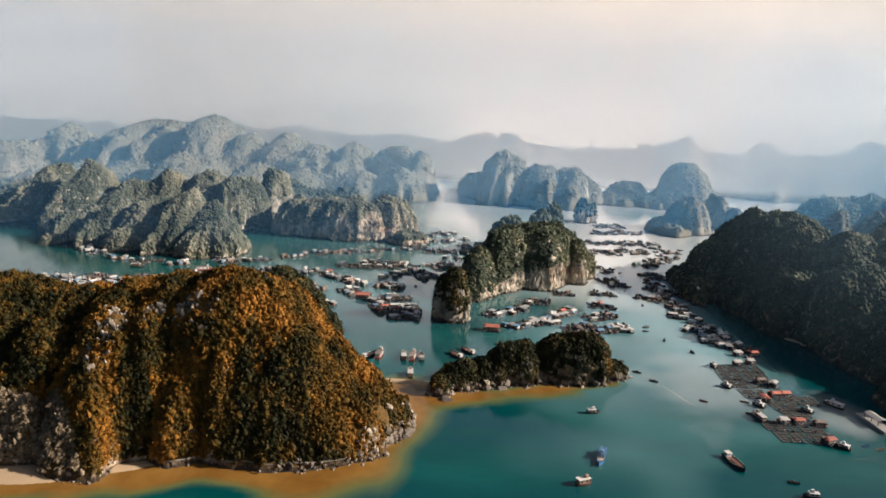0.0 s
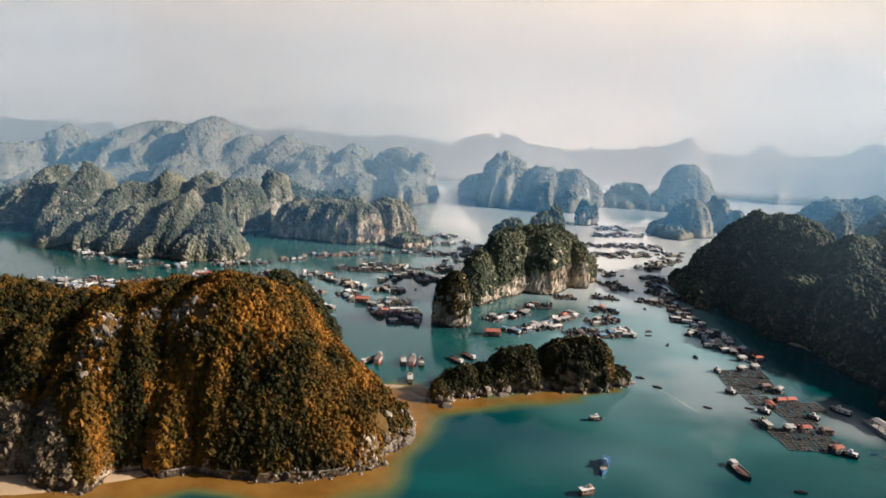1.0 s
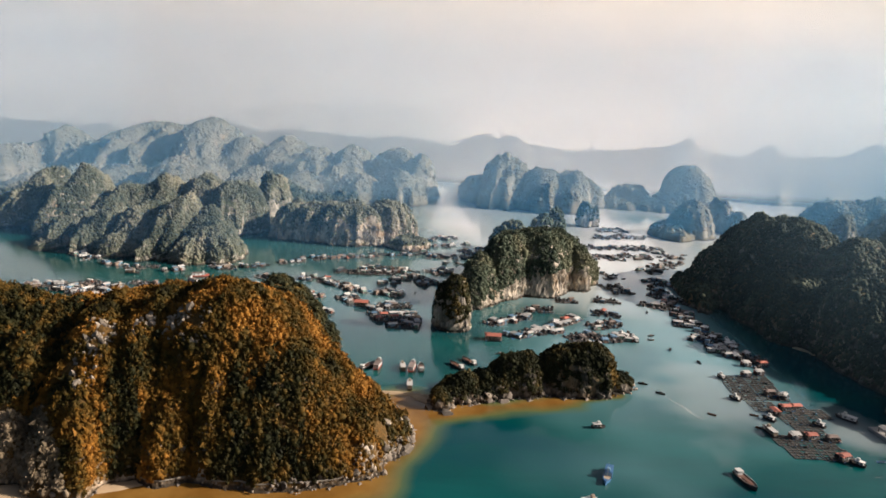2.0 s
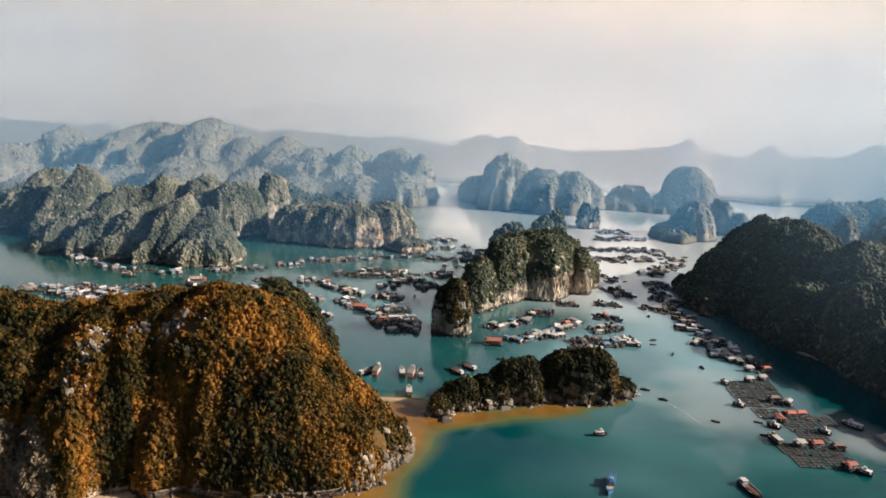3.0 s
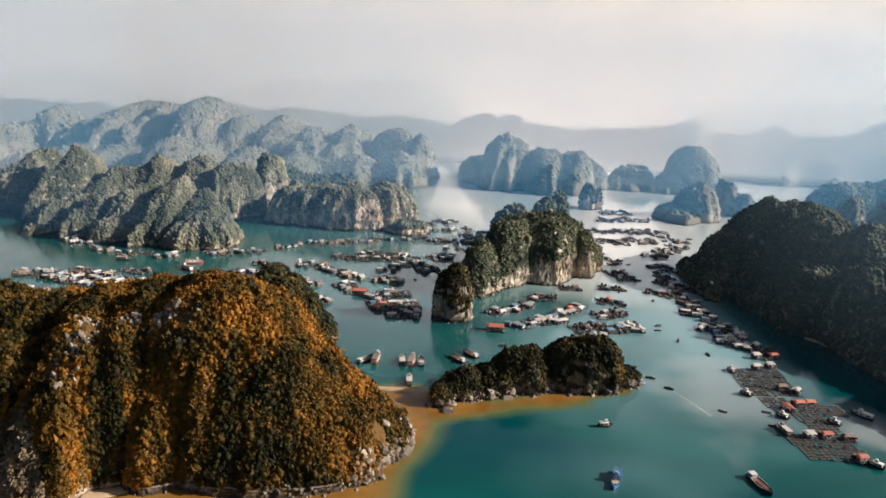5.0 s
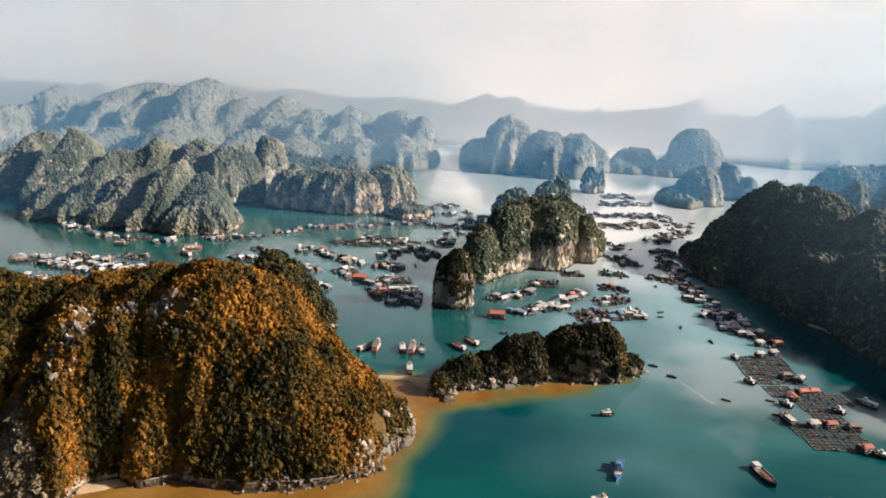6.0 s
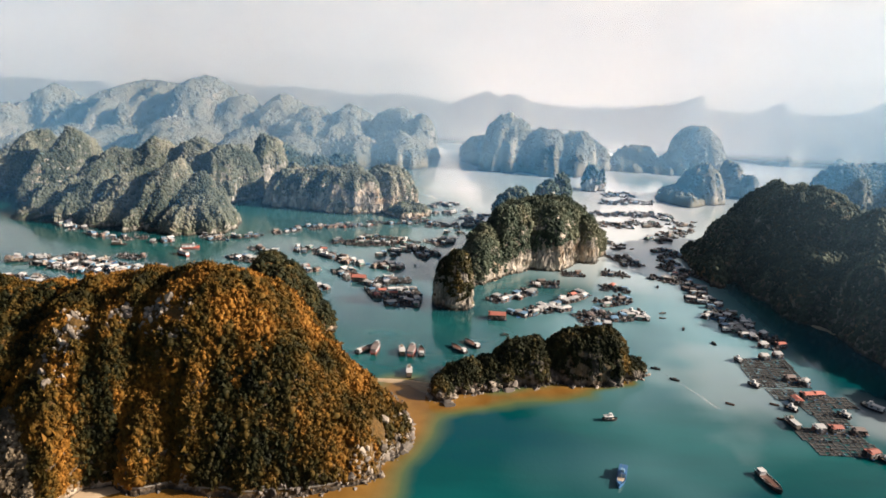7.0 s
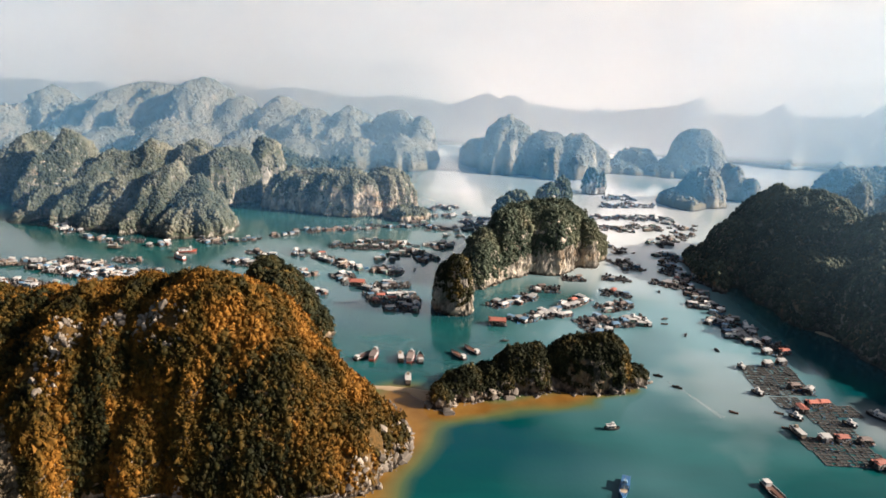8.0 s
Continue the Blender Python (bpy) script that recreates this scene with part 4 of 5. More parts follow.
NET = plain("dark_net", (0.018, 0.026, 0.026), 0.9, 0.4, 1.0)
GLASS_DARK = plain("dark_window", (0.02, 0.025, 0.03), 0.15, 0.2, 1.0)
PAINT_WHITE = plain("white_boat_paint", (0.52, 0.50, 0.46), 0.45, 0.15, 0.8)
PAINT_BLUE = plain("blue_boat_paint", (0.04, 0.12, 0.25), 0.45, 0.25, 0.8)
PAINT_BROWN = plain("varnished_hull", (0.13, 0.06, 0.035), 0.4, 0.3, 0.8)
PAINT_BLACK = plain("tarred_hull", (0.025, 0.022, 0.022), 0.55, 0.3, 0.8)
PAINT_RED = plain("red_boat_paint", (0.30, 0.06, 0.035), 0.5, 0.25, 0.8)
DECK_BROWN = plain("worn_brown_deck", (0.17, 0.095, 0.07), 0.75, 0.35, 1.2)
DECK_TAN = plain("boat_deck", (0.34, 0.26, 0.18), 0.75, 0.25, 1.2)



def mixed_goods():
    """Heaped belongings: every crate, tarpaulin and bundle has a colour of its own."""
    m, n, l, b = node_material("mixed_goods")
    geo = n.new("ShaderNodeNewGeometry")
    r = ramp(n, [(0.0, (0.03, 0.03, 0.03)), (0.22, (0.10, 0.085, 0.075)), (0.42, (0.25, 0.185, 0.165)), (0.52, (0.20, 0.20, 0.19)), (0.66, (0.44, 0.42, 0.40)), (0.76, (0.09, 0.19, 0.27)), (0.84, (0.05, 0.05, 0.045)), (0.95, (0.27, 0.12, 0.085))])
    r.color_ramp.interpolation = "CONSTANT"
    l.new(geo.outputs["Random Per Island"], r.inputs[0])
    grain = noise_node(n, l, 2.5, 5, 0.7, geo.outputs["Position"])
    shade = ramp(n, [(0.3, (0.6, 0.6, 0.6)), (0.7, (1, 1, 1))])
    l.new(grain.outputs[0], shade.inputs[0])
    l.new(mix_color(n, l, 1.0, r.outputs[0], shade.outputs[0], "MULTIPLY"), b.inputs["Base Color"])
    b.inputs["Roughness"].default_value = 0.8
    return m


GOODS = mixed_goods()


def goods_bm(count, spots, seed, z=0.5):
    """Crates, bins, bundles and small lean-to covers strewn over the given strips (x0, x1, y0, y1)."""
    rk = random.Random(seed)
    bm = bmesh.new()
    for k in range(count):
        x0, x1, y0, y1 = rk.choice(spots)
        x, y = rk.uniform(x0, x1), rk.uniform(y0, y1)
        sx, sy, sz = rk.uniform(0.2, 0.7), rk.uniform(0.2, 0.6), rk.uniform(0.25, 1.1)
        if rk.random() < 0.18:
            sx, sy, sz = sx * 1.7, sy * 1.7, rk.uniform(1.3, 1.9)
        add_box(bm, x - sx, x + sx, y - sy, y + sy, z, z + sz, taper=rk.uniform(0.02, 0.15))
    return bm



def floating_house(label, w, d, h, wall_m, roof_m, roof_kind, detail=True):
    """A hut on a drum-borne deck, with porch, door and windows."""
    ob = base("floating_house", label, "house", "floating village huts")
    part("deck", box(-w / 2 - 1.4, w / 2 + 1.2, -d / 2 - 1.1, d / 2 + 1.0, -0.05, 0.55, bevel=0.04), WOOD_DARK, ob)
    walls = part("wall", box(-w / 2, w / 2, -d / 2, d / 2, 0.55, 0.55 + h), wall_m, ob)
    if roof_kind == "gable":
        part("roof", gable(-w / 2 - 0.6, w / 2 + 0.6, -d / 2 - 0.6, d / 2 + 0.6, 0.5 + h, d * 0.24), roof_m, ob)
    else:
        part("roof", shed(-w / 2 - 0.6, w / 2 + 0.6, -d / 2 - 0.7, d / 2 + 0.5, 0.5 + h, 0.5), roof_m, ob)
    if detail:
        shared = None
        for x in (-w / 2 - 0.6, w / 2 + 0.4):
            for y in (-d / 2 - 0.7,):
                if shared is None:
                    shared = part("float_drum", drum_bm(), DRUM, ob, "blue plastic drum", (x, y - 0.35, 0.12))
                else:
                    dr = new("float_drum", shared.data)
                    dr.parent, dr.location = ob, (x, y - 0.35, 0.12)
    strips = [(-w / 2 - 1.2, w / 2 + 1.0, -d / 2 - 0.9, -d / 2 - 0.3), (-w / 2 - 1.2, w / 2 + 1.0, d / 2 + 0.3, d / 2 + 0.8), (-w / 2 - 1.2, -w / 2 - 0.4, -d / 2, d / 2), (w / 2 + 0.4, w / 2 + 1.0, -d / 2, d / 2)]
    tagged(part("clutter", goods_bm(16, strips, int(w * 100 + d * 10 + h), 0.55), GOODS, ob, "heaped crates, bins and tarpaulins"), kind="stuff")
    if detail:
        part("door", box(-0.45, 0.45, -d / 2 - 0.05, -d / 2 + 0.02, 0.55, 2.45), WOOD_DARK, walls, "dark wooden door")
        for x in (-w * 0.32, w * 0.32):
            part("window", box(x - 0.4, x + 0.4, -d / 2 - 0.04, -d / 2 + 0.02, 1.35, 2.15), GLASS_DARK, walls, "dark window opening")
        part("porch_post", box(-w / 2 - 1.2, -w / 2 - 1.08, -d / 2 - 0.9, -d / 2 - 0.78, 0.55, 0.45 + h), WOOD_PALE, ob)
        part("porch_roof", shed(-w / 2 - 1.5, -w / 2 - 0.3, -d / 2 - 1.0, d / 2 + 0.8, 0.38 + h, 0.12, 0.06), roof_m, ob)
    return ob


def fish_raft(label, nx, ny, cell, near=True, goods=0, seed=0, wood=None):
    """A fish farm: a lattice of plank walkways over net pens, borne by drums."""
    ob = base("fish_raft", label, "raft", "fish farm rafts")
    rk = random.Random(seed)
    wood = wood or WOOD
    w, d = nx * cell, ny * cell
    if near:
        long_me, cross_me = None, None
        for k in range(ny + 1):
            y = -d / 2 + k * cell
            if long_me is None:
                long_me = part("walkway", box(-w / 2 - 0.4, w / 2 + 0.4, -0.21, 0.21, 0.26, 0.44), wood, ob, "", (0, y, 0)).data
            else:
                o = new("walkway", long_me)
                o.parent, o.location = ob, (0, y, 0)
        for k in range(nx + 1):
            x = -w / 2 + k * cell
            if cross_me is None:
                cross_me = part("cross_beam", box(-0.17, 0.17, -d / 2 - 0.3, d / 2 + 0.3, 0.20, 0.36), wood, ob, "", (x, 0, 0)).data
            else:
                o = new("cross_beam", cross_me)
                o.parent, o.location = ob, (x, 0, 0)
    else:
        bm = bmesh.new()
        for k in range(ny + 1):
            add_box(bm, -w / 2 - 0.4, w / 2 + 0.4, -d / 2 + k * cell - 0.24, -d / 2 + k * cell + 0.24, 0.26, 0.44)
        for k in range(nx + 1):
            add_box(bm, -w / 2 + k * cell - 0.2, -w / 2 + k * cell + 0.2, -d / 2 - 0.3, d / 2 + 0.3, 0.20, 0.355)
        tagged(part("lattice", bm, wood, ob, "lattice of plank walkways"), kind="stuff")
    bm = bmesh.new()
    for k in range(nx):
        for j in range(ny):
            if rk.random() < 0.8:
                x, y = -w / 2 + k * cell, -d / 2 + j * cell
                add_box(bm, x + 0.1, x + cell - 0.1, y + 0.1, y + cell - 0.1, 0.02, 0.06 + 0.05 * rk.random())
    tagged(part("netting", bm, NET, ob, "dark net pens at the water"), kind="stuff")
    if near:
        bm = bmesh.new()
        for k in range(nx + 1):
            for j in range(0, ny + 1):
                x, y = -w / 2 + k * cell, -d / 2 + j * cell
                add_box(bm, x - 0.4, x + 0.4, y - 0.28, y + 0.28, -0.1, 0.2)
        tagged(part("flotation", bm, DRUM, ob, "blue drum floats"), kind="stuff")
    if goods:
        tagged(part("clutter", goods_bm(goods, [(-w / 2, w / 2, -d / 2 - 0.2, -d / 2 + 0.3), (-w / 2, w / 2, d / 2 - 0.3, d / 2 + 0.2), (-0.4, 0.4, -d / 2, d / 2)], seed, 0.42), GOODS, ob, "crates, bins and covers on the raft"), kind="stuff")
    return ob


def hull_bm(length, beam, depth, sheer, stations=13, stern=0.75, freeboard=0.5):
    """A wooden hull: pointed raised bow at +x, broader stern, bulwark and deck well."""
    bm = bmesh.new()
    rows = []
    for k in range(stations):
        s = -1 + 2 * k / (stations - 1)
        if s > 0:
            b = beam / 2 * (1 - s ** 2.4) + 0.03
        else:
            b = beam / 2 * (1 - (1 - stern) * abs(s) ** 2)
        z = depth + sheer * max(0, s) ** 2 + sheer * 0.35 * min(0, s) ** 2
        x = s * length / 2
        inn = max(b - 0.12, 0.015)
        rows.append([bm.verts.new(p) for p in ((x * 0.93, -b * 0.35, -0.5), (x * 0.98, -b * 0.85, 0.15), (x, -b, z), (x, -inn, z), (x * 0.99, -inn, z - freeboard),
                                               (x * 0.99, inn, z - freeboard), (x, inn, z), (x, b, z), (x * 0.98, b * 0.85, 0.15), (x * 0.93, b * 0.35, -0.5))])
    for a, b in zip(rows, rows[1:]):
        for k in range(10):
            j = (k + 1) % 10
            bm.faces.new((a[k], a[j], b[j], b[k]))
    bm.faces.new(rows[0])
    bm.faces.new(list(reversed(rows[-1])))
    bmesh.ops.recalc_face_normals(bm, faces=bm.faces)
    return bm


def cabin_boat(label, length, beam, hull_m, cabin_m, roof_m, cabin=(-0.42, 0.15), height=2.0, mast=False, rail=True):
    """A wooden motor boat with a long cabin and a row of windows."""
    ob = base("boat", label, "boat", "moored boats")
    depth = 1.15
    part("hull", hull_bm(length, beam, depth, length * 0.055), hull_m, ob)
    x0, x1 = cabin[0] * length, cabin[1] * length
    hw = beam * 0.36
    part("deck", box(-length * 0.40, length * 0.30, -beam * 0.34, beam * 0.34, depth - 0.48, depth - 0.36), DECK_TAN, ob)
    cabin_body = part("cabin", box(x0, x1, -hw, hw, depth - 0.36, depth - 0.36 + height, taper=0.08), cabin_m, ob)
    part("cabin_roof", box(x0 - 0.5, x1 + 0.6, -hw - 0.3, hw + 0.3, depth - 0.36 + height, depth - 0.22 + height, bevel=0.05), roof_m, ob)
    n = max(2, int((x1 - x0) / 2.4))
    pane = None
    for side in (-1, 1):
        for k in range(n):
            x = x0 + (k + 0.5) * (x1 - x0) / n
            if pane is None:
                pane = part("window", box(-0.55, 0.55, -0.05, 0.05, -0.32, 0.32), GLASS_DARK, cabin_body, "", (x, side * (hw - 0.03), depth + height * 0.5 - 0.3)).data
            else:
                o = new("window", pane)
                o.parent, o.location = cabin_body, (x, side * (hw - 0.03), depth + height * 0.5 - 0.3)
    part("wheelhouse", box(x1 - 1.6, x1 - 0.1, -hw * 0.6, hw * 0.6, depth - 0.22 + height, depth + 1.0 + height, taper=0.12), cabin_m, ob)
    if rail:
        for side in (-1, 1):
            bm = bmesh.new()
            top = []
            for k in range(5):
                x = length * (0.2 + 0.05 * k)
                y = side * beam * 0.42 * (1 - (0.4 + 0.1 * k) ** 2.4)
                add_box(bm, x - 0.04, x + 0.04, y - 0.04, y + 0.04, depth, depth + 1.0 + k * 0.05)
                top.append((x, y, depth + 1.0 + k * 0.05))
            for (xa, ya, za), (xb, yb, zb) in zip(top, top[1:]):
                v = [bm.verts.new(p) for p in ((xa, ya - 0.04, za), (xb, yb - 0.04, zb), (xb, yb + 0.04, zb), (xa, ya + 0.04, za), (xa, ya - 0.04, za + 0.08), (xb, yb - 0.04, zb + 0.08), (xb, yb + 0.04, zb + 0.08), (xa, ya + 0.04, za + 0.08))]
                for f in ((3, 2, 1, 0), (4, 5, 6, 7), (0, 1, 5, 4), (1, 2, 6, 5), (2, 3, 7, 6), (3, 0, 4, 7)):
                    bm.faces.new([v[i] for i in f])
            part("bow_rail", bm, PAINT_WHITE, ob)
    if mast:
        bm = bmesh.new()
        bmesh.ops.create_cone(bm, cap_ends=True, segments=8, radius1=0.10, radius2=0.05, depth=6.5)
        part("mast", bm, PAINT_WHITE, ob, "pale mast", (x1 + 1.0, 0, depth + 2.9))
    return ob


def barge(label, length, beam, hull_m):
    """An open-decked working boat: dark hull, pale gunwale, deckhouse aft and cargo well."""
    ob = base("boat", label, "boat", "moored boats")
    part("hull", hull_bm(length, beam, 1.25, length * 0.05, freeboard=0.35), hull_m, ob)
    bm = hull_bm(length * 1.005, beam * 1.03, 1.38, length * 0.05, freeboard=0.12)
    bmesh.ops.delete(bm, geom=[v for v in bm.verts if v.co.z < 0.5], context="VERTS")
    bm.normal_update()
    bmesh.ops.delete(bm, geom=[f for f in bm.faces if abs(f.normal.z) > 0.7 and max(v.co.y for v in f.verts) - min(v.co.y for v in f.verts) > 0.45], context="FACES")
    part("gunwale", bm, PAINT_WHITE, ob, "white-painted gunwale")
    part("deck", box(-length * 0.42, length * 0.34, -beam * 0.36, beam * 0.36, 0.85, 0.98), DECK_BROWN, ob)
    part("hatch", box(-length * 0.12, length * 0.28, -beam * 0.24, beam * 0.24, 0.98, 1.35, taper=0.1, bevel=0.04), PAINT_BROWN, ob, "brown cargo hatch")
    house_body = part("deckhouse", box(-length * 0.44, -length * 0.27, -beam * 0.28, beam * 0.28, 0.98, 2.6, taper=0.06), WALL_WHITE, ob)
    part("deckhouse_roof", box(-length * 0.455, -length * 0.25, -beam * 0.32, beam * 0.32, 2.6, 2.72, bevel=0.04), PAINT_WHITE, ob)
    pane = None
    for k in range(3):
        for side in (-1, 1):
            at = (-length * 0.41 + k * length * 0.055, side * (beam * 0.28 - 0.04), 1.9)
            if pane is None:
                pane = part("window", box(-0.3, 0.3, -0.05, 0.05, -0.3, 0.3), GLASS_DARK, house_body, "", at).data
            else:
                o = new("window", pane)
                o.parent, o.location = house_body, at
    return ob


def sampan(label, length, beam, hull_m, hood=True):
    ob = base("sampan", label, "boat", "small rowing boats")
    part("hull", hull_bm(length, beam, 0.55, length * 0.07, stations=9, stern=0.6, freeboard=0.35), hull_m, ob)
    for x in (-0.18, 0.16):
        part("thwart", box(x * length - 0.15, x * length + 0.15, -beam * 0.40, beam * 0.40, 0.36, 0.42), WOOD, ob)
    if hood:
        bm = bmesh.new()
        rings = []
        for x in (-length * 0.15, length * 0.12):
            rings.append([bm.verts.new((x, -beam * 0.42 * math.cos(a), 0.5 + 0.95 * math.sin(a))) for a in (math.pi * k / 8 for k in range(9))])
        for k in range(8):
            bm.faces.new((rings[0][k], rings[0][k + 1], rings[1][k + 1], rings[1][k]))
        bmesh.ops.solidify(bm, geom=bm.faces, thickness=0.06)
        part("hood", bm, WOOD_DARK, ob, "curved dark hood")
    return ob


# one of each, laid out afterwards by copying
HOUSES = [
    floating_house("floating hut with a red sheet roof on a drum raft", 3.6, 2.8, 2.0, WALL_WHITE, ROOF_RED, "gable"),
    floating_house("floating hut with a rusty roof and tan board walls", 3.5, 2.7, 2.0, WALL_TAN, ROOF_RUST, "gable"),
    floating_house("floating hut with a grey roof and green walls", 3.6, 2.6, 2.0, WALL_GREEN, ROOF_GREY, "gable"),
    floating_house("white floating hut with a pale sloping roof", 3.0, 2.4, 1.9, WALL_WHITE, ROOF_PALE, "shed"),
    floating_house("blue floating hut with a grey sloping roof", 3.0, 2.4, 1.9, WALL_BLUE, ROOF_GREY, "shed"),
    floating_house("long floating house with a pale pitched roof", 4.6, 3.0, 2.1, WALL_BLUE, ROOF_PALE, "gable"),
    floating_house("long floating house with a wide red roof", 8.5, 5.6, 2.5, WALL_TAN, ROOF_RED, "gable"),
    floating_house("small hut under a blue tarpaulin roof", 3.0, 2.6, 1.9, WALL_WHITE, ROOF_BLUE, "shed"),
]
HOUSES_FAR = [
    floating_house("small floating hut with a dull red roof", 3.4, 2.7, 2.0, WALL_WHITE, ROOF_RED, "gable", False),
    floating_house("small floating hut with a rusty roof", 3.4, 2.6, 2.0, WALL_TAN, ROOF_RUST, "gable", False),
    floating_house("small floating hut with a grey pitched roof", 3.4, 2.6, 2.0, WALL_GREEN, ROOF_GREY, "gable", False),
    floating_house("small white floating hut with a pale roof", 3.0, 2.4, 1.9, WALL_WHITE, ROOF_PALE, "shed", False),
    floating_house("small blue floating hut with a grey roof", 2.9, 2.4, 1.9, WALL_BLUE, ROOF_GREY, "shed", False),
    floating_house("longer floating hut with a pale pitched roof", 4.4, 2.9, 2.1, WALL_BLUE, ROOF_PALE, "gable", False),
    floating_house("longer floating hut with a rusty pitched roof", 4.6, 3.0, 2.1, WALL_TAN, ROOF_RUST, "gable", False),
    floating_house("tiny hut under a blue tarpaulin", 2.8, 2.4, 1.8, WALL_WHITE, ROOF_BLUE, "shed", False),
]
RAFTS = [
    fish_raft("square fish-farm raft with crates and nets", 3, 3, 2.0, True, 16, 1),
    fish_raft("broad fish-farm raft of plank walkways and nets", 5, 4, 2.7, True, 5, 2),
    fish_raft("small fish-farm raft with dark nets and bins", 3, 2, 2.0, True, 14, 3),
    fish_raft("broad fish-farm raft with some open pens", 5, 4, 2.7, True, 9, 5),
]
RAFTS_FAR = [
    fish_raft("square raft of walkways heaped with goods", 3, 3, 2.0, False, 14, 11, WOOD_DARK),
    fish_raft("small dark raft heaped with goods", 3, 2, 2.0, False, 14, 12, WOOD_DARK),
    fish_raft("small raft with nets and pale bins", 2, 2, 2.3, False, 12, 13),
]
SAMPANS = [
    sampan("small dark wooden sampan with a curved hood", 5.2, 1.7, PAINT_BLACK),
    sampan("small open wooden rowing boat", 4.4, 1.4, PAINT_BROWN, False),
    sampan("small blue rowing boat", 4.6, 1.5, PAINT_BLUE, False),
]
SKIFF = cabin_boat("small dark motor boat with a pale canopy", 7.0, 2.5, PAINT_BLACK, WALL_WHITE, ROOF_PALE, (-0.35, 0.12), 1.5, False, False)
WORK_BOATS = [
    cabin_boat("dark wooden boat with a long pale cabin", 11.0, 3.2, PAINT_BLACK, WALL_WHITE, ROOF_PALE),
    cabin_boat("dark wooden boat with a brown cabin", 12.0, 3.4, PAINT_BLACK, WALL_TAN, ROOF_GREY),
    cabin_boat("tourist boat with a dark red hull and brown roof", 14.0, 4.0, PAINT_RED, WALL_WHITE, ROOF_RUST, (-0.44, 0.24), 2.3),
    barge("dark cargo boat with white gunwale moored in a row", 13.0, 3.8, PAINT_BLACK),
]
first_used = set()


def put(ob, x, y, turn, z=0.0, size=1.0):
    """The first call moves the thing itself, later ones copy it."""
    m4 = pose(x, y, z, 0, 0, turn) @ Matrix.Scale(size, 4)
    if ob.name not in first_used:
        first_used.add(ob.name)
        ob.matrix_basis = m4
        return ob
    return copy_thing(ob, pose(x, y, z, 0, 0, turn))


